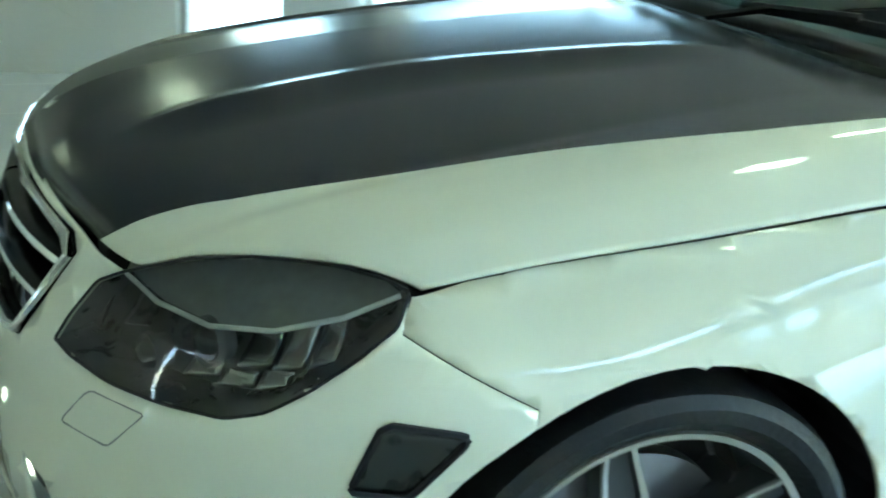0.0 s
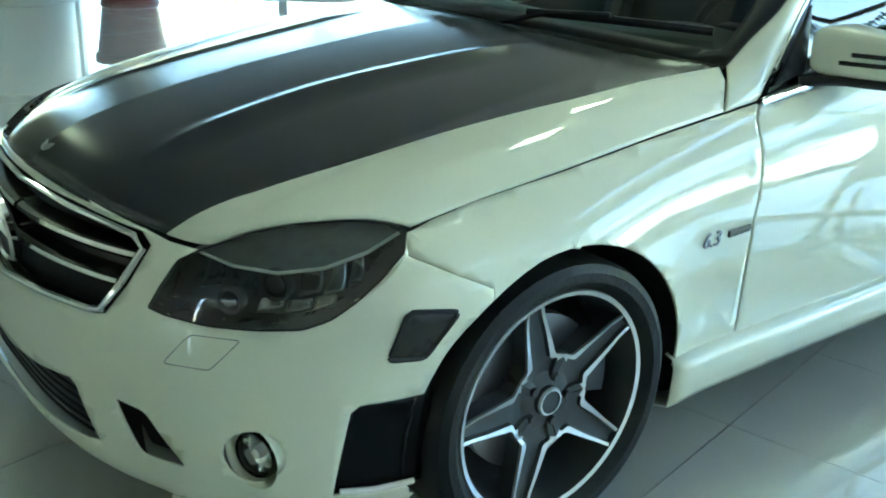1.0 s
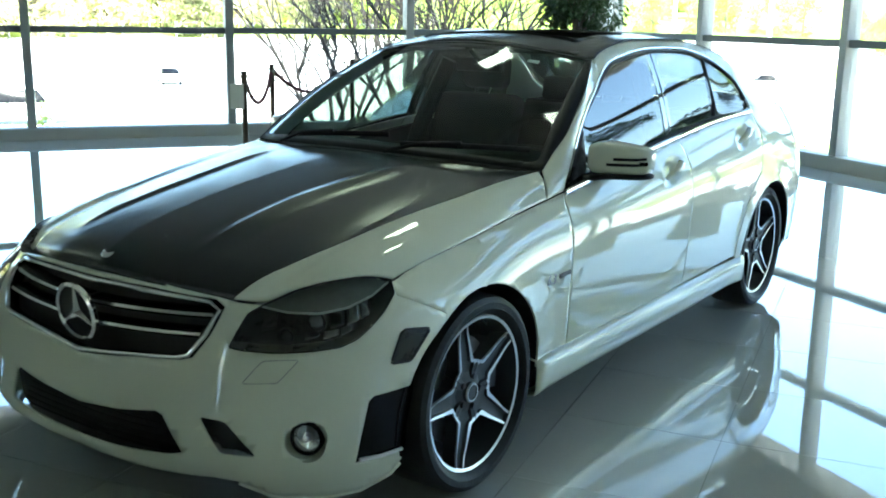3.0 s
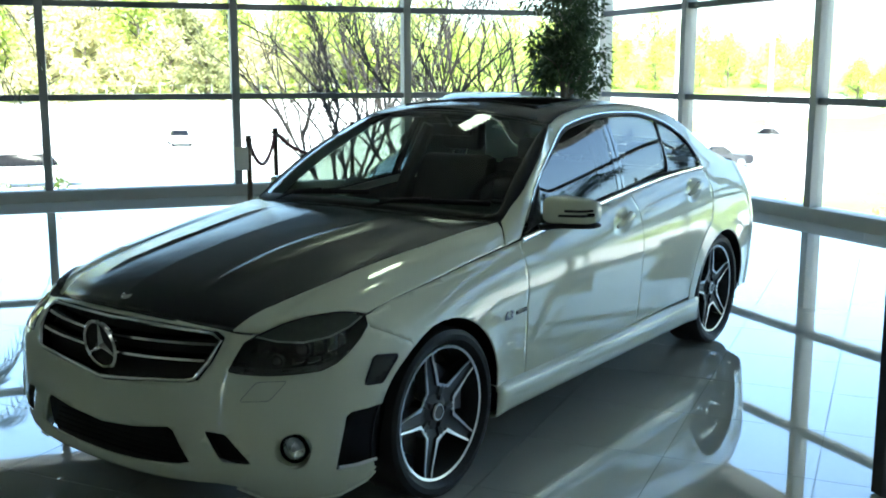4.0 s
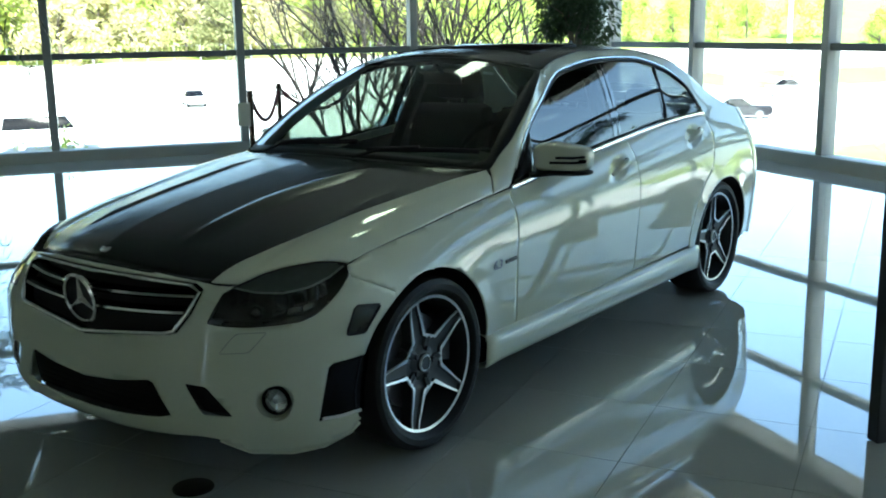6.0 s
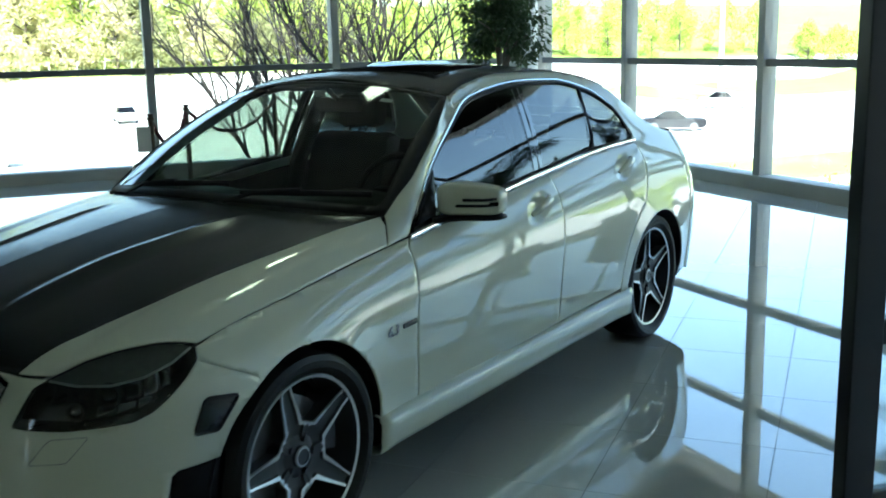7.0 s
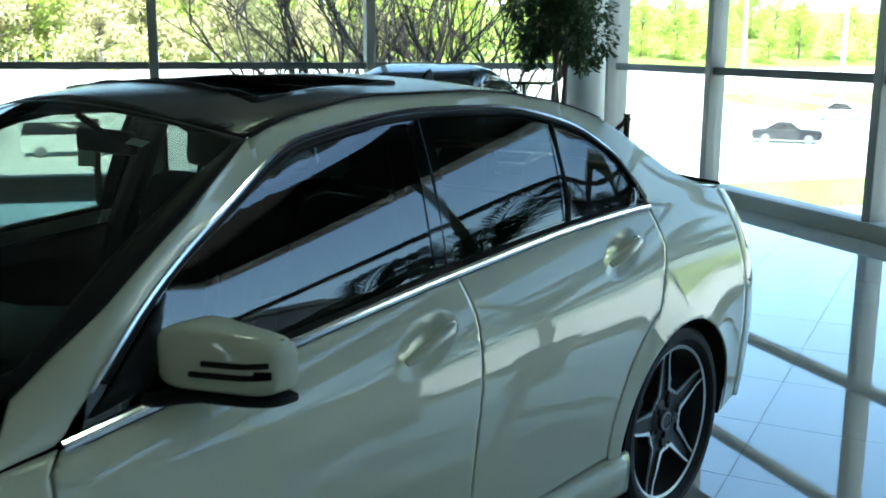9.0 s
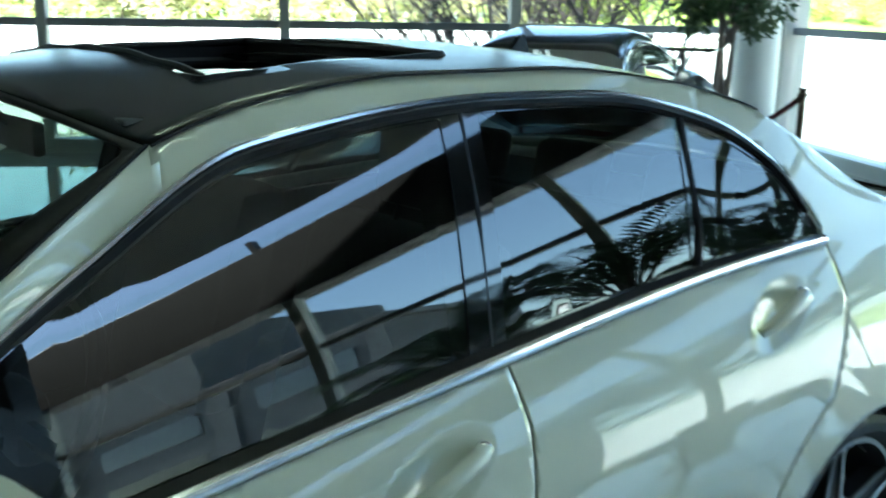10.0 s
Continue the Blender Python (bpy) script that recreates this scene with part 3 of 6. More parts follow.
    # headlamps
    for s in (1, -1):
        shape = [(s * a, z) for a, z in rounded(LAMP, 0.2, 2)]
        body = part("headlamp", trimmed(shape, [], (2, 0.02), nose(-0.075), (-1, s, 0)), LAMPDARK, car, "smoked headlamp with chrome details", smooth=True)
        wall = bmesh.new()
        rings = [[wall.verts.new(nose_point(a, z, o)) for a, z in shape] for o in (0.001, -0.075)]
        for k in range(len(shape)):
            j = (k + 1) % len(shape)
            wall.faces.new((rings[0][k], rings[0][j], rings[1][j], rings[1][k]))
        part("bucket", wall, LAMPDARK, body, smooth=True)
        lens = part("lens", trimmed(shape, [], (2, 0.02), nose(0.001), (-1, s, 0)), SMOKED, body, "smoked clear lens", smooth=True)
        part("seal", tube([nose_point(a, z, 0.0) for a, z in shape], 0.0022, 6, closed=True), BLACK, body, smooth=True)
        brow_line = [(41.5, 0.707), (47, 0.694), (54, 0.690), (61, 0.702), (68, 0.726), (74.5, 0.751)]
        brow = [(s * a, z) for a, z in brow_line + [(72.5, 0.761), (66.5, 0.768), (57.0, 0.760), (49.4, 0.743), (43, 0.716)]]
        part("indicator", trimmed(brow, [], (1.5, 0.012), nose(-0.018), (-1, s, 0)), LAMPGREY, body, "pale grey upper indicator lens", smooth=True)
        part("brow_strip", tube([nose_point(s * a, z, -0.008) for a, z in brow_line], 0.0034, 6), PAPER, body, smooth=True)
        for a, z, r in ((47.8, 0.628, 0.021), (54.0, 0.664, 0.027)):
            mid = Vector(nose_point(s * a, z, -0.035))
            turn = Vector((-0.9, s * 0.43, 0.05)).to_track_quat("Z", "Y").to_matrix().to_4x4()
            bezel = lathe([(r + 0.006, 0.0), (r + 0.004, 0.009), (r, 0.005), (r, -0.02)], 28)
            bmesh.ops.transform(bezel, matrix=Matrix.Translation(mid) @ turn, verts=bezel.verts)
            part("projector_ring", bezel, DARKMETAL, body, smooth=True)
            eye = lathe([(r, 0.0), (r * 0.85, 0.010), (r * 0.5, 0.018), (0.0, 0.021)], 24)
            bmesh.ops.transform(eye, matrix=Matrix.Translation(mid) @ turn, verts=eye.verts)
            part("projector_lens", eye, SATIN, body, smooth=True)
        # faceted reflector bowls beside the projectors
        for a0, a1, z0, z1, tilt in ((50.5, 57.5, 0.690, 0.700, 0.0), (57.8, 61.4, 0.645, 0.695, 0.02), (61.8, 65.2, 0.650, 0.705, 0.012), (65.6, 68.4, 0.662, 0.715, 0.02),
                                     (52.2, 56.0, 0.615, 0.636, 0.015), (56.5, 60.4, 0.616, 0.640, 0.008), (60.9, 64.2, 0.624, 0.646, 0.015), (42.0, 45.0, 0.64, 0.69, 0.01)):
            shell = trimmed([(s * a0, z0), (s * a1, z0 + 0.008), (s * a1, z1), (s * a0, z1 - 0.006)], [], (0.9, 0.008),
                            lambda a, z: Vector(nose_point(a, z, -0.042 - tilt * math.sin(math.pi * (z - z0) / (z1 - z0 + 0.01)))), (-1, s, 0))
            part("reflector", shell, LAMPCHROME if a0 > 50 else LAMPDARK, body, smooth=True, solid=0.006)

    # bonnet, black film in the middle and white margins
    x_back = lambda w: 0.408 + 0.14 * (w / 0.74) ** 2 + 0.074 * (w / 0.715) ** 8 if w < 0.715 else 0.613 - 1.21 * (w - 0.715)
    t_back = lambda y: (x_back(abs(y)) - edge_x(abs(y))) / (0.64 - edge_x(abs(y)))
    ys = np.linspace(-0.782, 0.782, 41)
    front = [(0.004, float(y)) for y in ys]
    rear = [(min(t_back(y), 0.985), float(y)) for y in ys[::-1]]
    film = [(t, y) for t, y in HOOD_FILM] + [(t, -y) for t, y in HOOD_FILM[::-1]]
    film[0], film[-1] = (-0.02, 0.47), (-0.02, -0.47)
    hood = part("bonnet", trimmed(front + rear, [], (0.020, 0.0058), lambda t, y: Vector(hood_point(t, y)), (0, 0, 1), [film]), [PAINT, WRAP], car,
                "bonnet in matte black film with white edges", smooth=True, solid=0.006, sharp=70)
    badge = lathe([(0.0, 0.003), (0.024, 0.0025), (0.029, 0.0), (0.029, -0.004)], 28)
    bmesh.ops.transform(badge, matrix=Matrix.Translation((-0.722, 0, 0.7985)) @ pose(0, 0, 0, 0, -30, 0), verts=badge.verts)
    part("bonnet_badge", badge, CHROME, hood, "small round chrome badge", smooth=True)

    # cowl and wipers
    cowl = bmesh.new()
    rows = []
    for v in np.linspace(-0.97, 0.97, 25):
        y = 0.728 * v
        a = Vector(hood_point(min(t_back(y), 0.98), y)) + Vector((-0.03, 0, -0.025))
        b = screen_point(0.02, v) + Vector((0.03, 0, -0.012))
        rows.append((cowl.verts.new(a), cowl.verts.new(b)))
    for r0, r1 in zip(rows, rows[1:]):
        cowl.faces.new((r0[0], r1[0], r1[1], r0[1]))
    part("cowl", cowl, BLACK, car, normals=True)
    for y0, y1, u1 in ((-0.20, -0.68, 0.10), (0.42, -0.12, 0.09)):
        pts = [screen_point(0.035 + (u1 - 0.035) * k / 10, (y0 + (y1 - y0) * k / 10) / 0.742) + Vector((-0.012, 0, 0.018)) for k in range(11)]
        blade = part("wiper", tube(pts, 0.007, 6, squash=1.6), BLACK, car, "black wiper blade")
        arm = [screen_point(-0.02, (y0 + 0.06) / 0.742) + Vector((0, 0, 0.012)), screen_point(0.03, (y0 - 0.08) / 0.742) + Vector((-0.015, 0, 0.03)), pts[5] + Vector((-0.006, 0, 0.012))]
        part("wiper_arm", tube(arm, 0.008, 6), BLACK, blade)

    # windscreen with its black border, roof, rear window, boot lid
    edge_v = [(u, pillar_edge(u) - 0.004) for u in np.linspace(0, 1, 11)]
    border = [(u, -v) for u, v in edge_v[::-1]] + edge_v
    clear = rounded([(0.05, -0.955), (0.05, 0.955), (0.982, 0.962), (0.982, -0.962)], 0.05, 3)
    part("windscreen", trimmed(clear, [], (0.06, 0.03), screen_point, (-1, 0, 1)), WINDSCREEN, car, "lightly tinted windscreen", smooth=True)
    part("screen_border", trimmed(border, [clear], (0.06, 0.08), screen_point, (-1, 0, 1)), BLACK, car, smooth=True, solid=0.004)
    x0 = lambda v: 1.172 + 0.086 * v * v
    vs = np.linspace(-0.996, 0.996, 21)
    roof_line = [(x0(v), float(v)) for v in vs] + [(2.53 + 0.08 * v * v, float(v)) for v in vs[::-1]]
    sun_hole = rounded([(SUNROOF[0], -0.74), (SUNROOF[1], -0.66), (SUNROOF[1], 0.66), (SUNROOF[0], 0.74)], 0.05, 4)
    roof = part("roof", trimmed(roof_line, [sun_hole], (0.04, 0.07), top_point, (0, 0, 1)), WRAP, car, "roof in matte black film with an open sunroof", smooth=True, solid=0.012)
    rim = [top_point(x, v) for x, v in sun_hole]
    part("sunroof_seal", tube(rim, 0.008, 6, closed=True), BLACK, roof)
    shelf = bmesh.new()
    rings = [[shelf.verts.new(p + Vector((0, 0, dz))) for p in rim] for dz in (0.0, -0.05)]
    for k in range(len(rim)):
        j = (k + 1) % len(rim)
        shelf.faces.new((rings[0][k], rings[0][j], rings[1][j], rings[1][k]))
    part("sunroof_frame", shelf, BLACK, roof, solid=0.01)
    net = [top_point(SUNROOF[0] + 0.016, v) + Vector((0, 0, 0.001 + 0.002 * math.sin(v * 19))) for v in np.linspace(-0.70, 0.70, 33)]
    part("wind_deflector", tube(net, 0.0065, 6), BLACK, roof, "folded black wind deflector")
    part("sunroof_lid", trimmed([(SUNROOF[1] - 0.06, -0.68), (SUNROOF[1] + 0.30, -0.68), (SUNROOF[1] + 0.30, 0.68), (SUNROOF[1] - 0.06, 0.68)], [], (0.05, 0.1), lambda x, v: top_point(x, v) + Vector((0, 0, -0.03)), (0, 0, 1)), GLOSSBLACK, roof, "dark glass sunroof lid slid under the roof", smooth=True, solid=0.005)
    fin = bmesh.new()
    base = top_point(2.455, 0)
    prof = [(0.0, 0.0), (0.03, 0.012), (0.062, 0.042), (0.075, 0.046), (0.088, 0.0)]
    sides = [[fin.verts.new(base + Vector((x, s * (0.011 - 0.16 * z), z))) for x, z in prof] for s in (-1, 1)]
    for side in sides:
        fin.faces.new(side)
    for k in range(len(prof) - 1):
        fin.faces.new((sides[0][k], sides[0][k + 1], sides[1][k + 1], sides[1][k]))
    part("antenna_fin", fin, GLOSSBLACK, roof, "black shark-fin antenna", normals=True)
    rear_line = [(2.545 + 0.08 * v * v, float(v)) for v in vs * 0.97] + [(3.12 - 0.04 * v * v, float(v)) for v in vs[::-1] * 0.97]
    part("rear_window", trimmed(rear_line, [], (0.06, 0.1), top_point, (0.3, 0, 1)), TINTED, car, "tinted rear window", smooth=True)
    deck_line = [(3.13 - 0.04 * v * v, float(v)) for v in vs * 0.975] + [(3.53 - 0.14 * v * v, float(v)) for v in vs[::-1] * 0.90]
    boot = part("boot_lid", trimmed(deck_line, [], (0.06, 0.08), top_point, (0, 0, 1)), PAINT, car, smooth=True, solid=0.01)
    part("lip_spoiler", tube([top_point(3.53 - 0.13 * v * v, v) + Vector((0, 0, 0.004)) for v in np.linspace(-0.90, 0.90, 21)], 0.007, 8, squash=0.9), GLOSSBLACK, boot, "black boot lip spoiler", smooth=True)

    for s in (-1, 1):
        put = lambda x, z, out=0.0: side_at(x, z, s, out)
        face = (0, s, 0.15)
        g = 0.0014
        # front wing
        wing = [(-0.356, 0.7235), (-0.3365, 0.753)] + [(x, z) for x, z in line_of(seam_z, -0.325, 0.652, 18, -g)] + [(0.622, 0.855), (0.575, 0.63), (0.575, 0.5), (0.592, 0.32), (0.40, 0.315)]
        wing += arc(0, ARCH_F, 181.5, 55.5) + [(-0.204, 0.6465)]
        part("front_wing", trimmed(wing, [], (0.022, 0.022), put, face), PAINT, car, "white front wing with flared arch", smooth=True, solid=0.006, sharp=70)
        # doors
        f_door = [(0.656, 0.886 - 0.004)] + line_of(waist_z, 0.70, 1.728, 12, -0.012) + [(1.728, 0.90), (1.705, 0.80), (1.668, 0.62), (1.655, 0.5), (1.655, 0.345), (0.598, 0.322), (0.581, 0.5), (0.581, 0.63), (0.628, 0.855)]
        r_door = line_of(waist_z, 1.734, 2.692, 12, -0.012) + [(2.697, 0.93), (2.635, 0.832)] + arc(WHEELBASE, ARCH_R + 0.105, 67, 8, 10)[0:] + [(2.312, 0.355), (1.661, 0.346), (1.661, 0.5), (1.674, 0.62), (1.711, 0.80), (1.734, 0.90)]
        cups = {"front_door": (1.535, 0.868), "rear_door": (2.445, 0.938)}
        for name, outline in (("front_door", f_door), ("rear_door", r_door)):
            hx, hz = cups[name]
            cup = [(hx + 0.122 * math.cos(q), hz + 0.033 * math.cos(q) + 0.052 * math.sin(q)) for q in (2 * math.pi * k / 24 for k in range(24))]

            def dented(x, z, hx=hx, hz=hz):
                dx = (x - hx) / 0.122
                dz = (z - hz - 0.033 * dx) / 0.052
                d = dx * dx + dz * dz
                return put(x, z, -0.019 * max(0, 1 - d) ** 1.25 if d < 1 else 0.0)

            door = part(name, trimmed(outline, [], (0.011, 0.011), dented, face, [cup]), [PAINT, PAINT], car, "white %s with chrome waist strip" % name.replace("_", " "), smooth=True, solid=0.006, sharp=70)
            grip = [put(hx - 0.085, hz - 0.022, 0.004), put(hx - 0.06, hz - 0.014, 0.022), put(hx, hz + 0.002, 0.030), put(hx + 0.06, hz + 0.016, 0.026), put(hx + 0.095, hz + 0.024, 0.004)]
            handle = part("handle", tube(grip, [0.010, 0.014, 0.016, 0.016, 0.012], 12, squash=0.9), PAINT, door, "white door handle", smooth=True)
            cap = lathe([(0.0, 0.004), (0.011, 0.003), (0.013, 0.0), (0.013, -0.01)], 16)
            bmesh.ops.transform(cap, matrix=Matrix.Translation(put(hx + 0.088, hz + 0.022, 0.012)) @ Vector((0, s, 0.1)).to_track_quat("Z", "Y").to_matrix().to_4x4(), verts=cap.verts)
            part("lock_cap", cap, CHROME, handle, "chrome lock cap", smooth=True)
        # rear quarter with C-pillar
        quarter = [(2.704, 0.93), (2.699, 1.02), (2.705, 1.075)] + [(2.64, 1.165), (2.583, 1.232), (2.50, 1.283), (2.411, 1.327)] + line_of(rail_z, 2.43, 2.598, 5) + line_of(rear_rail, 2.62, 3.25, 16)
        quarter += [(3.25, 0.285), (3.116, 0.272)] + [(x - 0.085 * max(0.0, WHEELBASE - x), z) for x, z in arc(WHEELBASE, ARCH_R, 188, -1.0, 30)] + [(2.33, 0.33), (2.318, 0.357)] + arc(WHEELBASE, ARCH_R + 0.099, 8, 67, 10) + [(2.642, 0.830)]
        part("quarter_panel", trimmed(quarter, [], (0.018, 0.018), put, face), PAINT, car, smooth=True, solid=0.006, sharp=70)
        # roof rail and A-pillar
        rail = line_of(rail_z, 1.2495, 2.43, 40) + [(2.411, 1.320)] + [(x, trim_z(x)) for x in np.linspace(2.38, 1.2325, 40)]
        build_pillar(car, s)
        part("roof_rail", trimmed(rail, [], (0.03, 0.02), put, face), PAINT, car, "white roof rail", smooth=True, solid=0.008, sharp=70)
        part("drip_strip", tube([put(x, rail_z(x) + 0.001, 0.002) for x in np.linspace(1.252, 2.6, 70)], 0.0022, 6), BLACK, car, smooth=True)
        # black window frame, glass and chrome
        def pane_at(x, z, out=0.0):
            """The side glass: a little steeper than the body round it, set in at the waist."""
            dz = z - waist_z(x)
            k = min(max((x - 2.35) / 0.33, (1.0 - x) / 0.26, 0.0), 1.0)
            return Vector((x, s * (waist_y(x) - 0.031 * (1 - 0.75 * k * k * (3 - 2 * k)) - 0.268 * dz - 0.39 * dz * dz + out), z))

        top = [(x, trim_z(x)) for x in np.linspace(0.73, 2.695, 60)]
        low = [(x, waist_z(x) - 0.002) for x in np.linspace(2.70, 0.70, 40)]
        front_glass = [(0.845, 0.945)] + [(x, trim_z(x) - 0.026) for x in np.linspace(0.90, 1.742, 26)] + [(1.688, waist_z(1.688) + 0.006)] + [(x, waist_z(x) + 0.006) for x in np.linspace(1.65, 0.87, 14)]
        rear_glass = [(1.768, waist_z(1.768) + 0.006), (1.825, trim_z(1.825) - 0.024)] + [(x, trim_z(x) - 0.024) for x in np.linspace(1.86, 2.335, 14)] + [(2.285, waist_z(2.285) + 0.012)] + [(x, waist_z(x) + 0.012) for x in np.linspace(2.25, 1.78, 10)]
        tri_glass = [(2.312, waist_z(2.312) + 0.012), (2.36, trim_z(2.36) - 0.03)] + [(x, trim_z(x) - 0.034) for x in np.linspace(2.38, 2.655, 10)] + [(x, waist_z(x) + 0.012) for x in np.linspace(2.64, 2.33, 8)]
        frame_ob = part("window_frame", trimmed(top + low, [front_glass, rear_glass, tri_glass], (0.05, 0.04), lambda x, z: pane_at(x, z), face), SATIN, car, "satin black window frame", smooth=True)
        for shape in (front_glass, rear_glass, tri_glass):
            part("side_window", trimmed(shape, [], (0.06, 0.05), lambda x, z: pane_at(x, z, -0.003), face), LIGHT_TINT if s > 0 and shape is front_glass else TINTED, frame_ob, "dark tinted side window", smooth=True)
        part("door_split", tube([pane_at(1.79, trim_z(1.79) - 0.004, 0.001), pane_at(1.765, 1.2, 0.001), pane_at(1.735, waist_z(1.735) + 0.004, 0.001)], 0.0035, 5), BLACK, frame_ob)
        part("window_divider", tube([pane_at(2.348, trim_z(2.348) - 0.02, 0.001), pane_at(2.323, 1.1, 0.001), pane_at(2.299, waist_z(2.299) + 0.006, 0.001)], 0.009, 6), BLACK, frame_ob, smooth=True)
        part("window_seal", tube([pane_at(x, trim_z(x) - 0.013, 0.002) for x in np.linspace(0.76, 2.66, 70)], 0.0105, 6, squash=0.8), BLACK, frame_ob, smooth=True)
        ledge = bmesh.new()
        rows = [(ledge.verts.new(put(x, waist_z(x) + 0.001, -0.002)), ledge.verts.new(pane_at(x, waist_z(x) + 0.008, 0.002))) for x in np.linspace(0.70, 2.70, 50)]
        for r0, r1 in zip(rows, rows[1:]):
            ledge.faces.new((r0[0], r1[0], r1[1], r0[1]))
        part("waist_seal", ledge, BLACK, frame_ob, solid=0.003, normals=True)
        part("window_trim", tube([put(x, z, 0.001) for x, z in top], 0.0065, 8), CHROME, frame_ob, "chrome strip round the side windows", smooth=True)
        part("waist_strip", tube([put(x, waist_z(x) - 0.003, 0.002) for x in np.linspace(0.66, 2.70, 40)], 0.0085, 8, squash=1.3), CHROME, frame_ob, "chrome waist strip", smooth=True)
        corner = [(0.72, 0.915), (0.93, 1.085), (0.86, 0.96), (0.84, 0.935)]
        part("mirror_sail", trimmed(corner, [], (0.03, 0.03), lambda x, z: put(x, z, 0.003), face), BLACK, frame_ob, "black mirror mount", smooth=True, solid=0.008)
        # sill skirt
        skirt = bmesh.new()
        rows = []
        for x in np.linspace(0.352, 2.42, 44):
            f = min(1, (x - 0.352) / 0.05 + 0.35, (2.42 - x) / 0.05 + 0.35)
            y0 = side_y(x, 0.33)
            rows.append([skirt.verts.new((x, s * y, z)) for y, z in ((y0 - 0.02, 0.345), (y0 + 0.003, 0.338), (y0 + 0.024 * f, 0.321), (y0 + 0.029 * f, 0.309), (y0 + 0.018 * f, 0.232), (y0 + 0.006 * f, 0.212), (y0 - 0.06, 0.195), (y0 - 0.14, 0.19))])
        for r0, r1 in zip(rows, rows[1:]):
            for k in range(7):
                skirt.faces.new((r0[k], r0[k + 1], r1[k + 1], r1[k]))
        bmesh.ops.recalc_face_normals(skirt, faces=skirt.faces)
        part("side_skirt", skirt, PAINT, car, "white side skirt", smooth=True, solid=0.004, sharp=50)
        # side marker
        mark = rounded(MARKER, 0.15)
        part("side_marker", trimmed(mark, [], (0.02, 0.02), lambda x, z: put(x, z, 0.004), face), SMOKED, car, "smoked side marker lamp", smooth=True, solid=0.003)
        part("marker_base", trimmed(mark, [], (0.02, 0.02), lambda x, z: put(x, z, 0.0015), face), LAMPDARK, car, smooth=True)
        part("marker_rim", tube([put(x, z, 0.003) for x, z in mark], 0.005, 6, closed=True), BLACK, car, smooth=True)
        # arch liners
        for cx, r in ((0, ARCH_F), (WHEELBASE, ARCH_R)):
            liner = bmesh.new()
            rows = []
            for k in range(25):
                q = math.pi * (-0.06 + 1.12 * k / 24)
                x, z = cx - (r + 0.004) * math.cos(q), AXLE_Z + (r + 0.004) * math.sin(q)
                rows.append([liner.verts.new((x, s * y, z)) for y in (side_y(x, max(z, 0.25)) - 0.008, 0.5)])
            for r0, r1 in zip(rows, rows[1:]):
                liner.faces.new((r0[0], r0[1], r1[1], r1[0]))
            liner.faces.new([r[1] for r in rows])
            part("arch_liner", liner, BLACK, car, solid=0.004, normals=True)
        # inner sheet that backs the panel gaps
        inner = [(-0.30, 0.70)] + line_of(waist_z, -0.28, 3.2, 30, -0.03) + [(3.2, 0.45)] + arc(WHEELBASE, ARCH_R + 0.02, 158, 0, 20) + [(2.38, 0.22), (0.39, 0.22)] + arc(0, ARCH_F + 0.02, 180, 70, 16)
        part("inner_sheet", trimmed(inner, [], (0.06, 0.06), lambda x, z: put(x, z, -0.05), face), BLACK, car, solid=0.004)
        # mirror
        build_mirror(car, s)
        # wing badge: engine size in figures and a bar for the maker's mark
        fig = bpy.data.curves.new("wing_figures", "FONT")
        fig.body, fig.size, fig.extrude, fig.align_x = "6.3", 0.050, 0.002, "LEFT"
        fig.shear = 0.25
        figures = new("wing_badge", fig)
        figures.data.materials.append(DISC)
        figures.parent = car
        if s < 0:
            figures.matrix_local = Matrix.Translation(side_at(0.398, 0.600, s, 0.004)) @ pose(0, 0, 0, 90, 0, 0)
        else:
            figures.matrix_local = Matrix.Translation(side_at(0.565, 0.600, s, 0.004)) @ pose(0, 0, 0, 90, 0, 180)
        part("wing_badge_bar", tube([side_at(0.490, 0.618, s, 0.003), side_at(0.566, 0.621, s, 0.003)], 0.0042, 6, squash=2.2), GUN, car)

    # tail
    tail = [(-89.9, 0.285), (-89.9, 1.038), (-60, 1.015), (0, 1.03), (60, 1.015), (89.9, 1.038), (89.9, 0.285), (75, 0.25), (50, 0.235), (0, 0.235), (-50, 0.235), (-75, 0.25)]
    lamps = [[(s * a, z) for a, z in ((84.5, 0.83), (83, 0.955), (70, 0.965), (48, 0.95), (46, 0.77), (66, 0.76))] for s in (1, -1)]
    rearend = part("rear_bumper", trimmed(tail, lamps, (1.5, 0.03), tail_point, (1, 0, 0)), PAINT, car, "white rear bumper and tail panel", smooth=True, solid=0.006)
    for shape in lamps:
        part("tail_lamp", trimmed(shape, [], (3, 0.03), lambda a, z: tail_point(a, z), (1, 0, 0)), REDLENS, car, "red tail lamp", smooth=True, solid=0.02)

    # dark floor pan and core, cabin
    core = bmesh.new()
    add_box(core, -0.55, 3.5, -0.49, 0.49, 0.17, 0.62, 0.03)
    add_box(core, 0.42, 2.30, -0.80, 0.80, 0.17, 0.36, 0.02)
    part("floor_pan", core, BLACK, car)
    build_cabin(car)
    build_wheels(car)
    return car


def seam_z(x):
    """The shut line between bonnet and front wing."""
    return SEAM(x)


SEAM = curve((-0.36, 0.745), (-0.326, 0.756), (-0.144, 0.791), (0.0, 0.811), (0.3, 0.850), (0.652, 0.886))


PILLAR_EDGE = curve((0, 0.988), (0.12, 1.006), (0.3, 1.042), (0.6, 1.052), (0.85, 1.022), (1, 0.988))


def pillar_edge(q):
    """How far out the windscreen reaches, from its foot to the roof."""
    return PILLAR_EDGE(q)


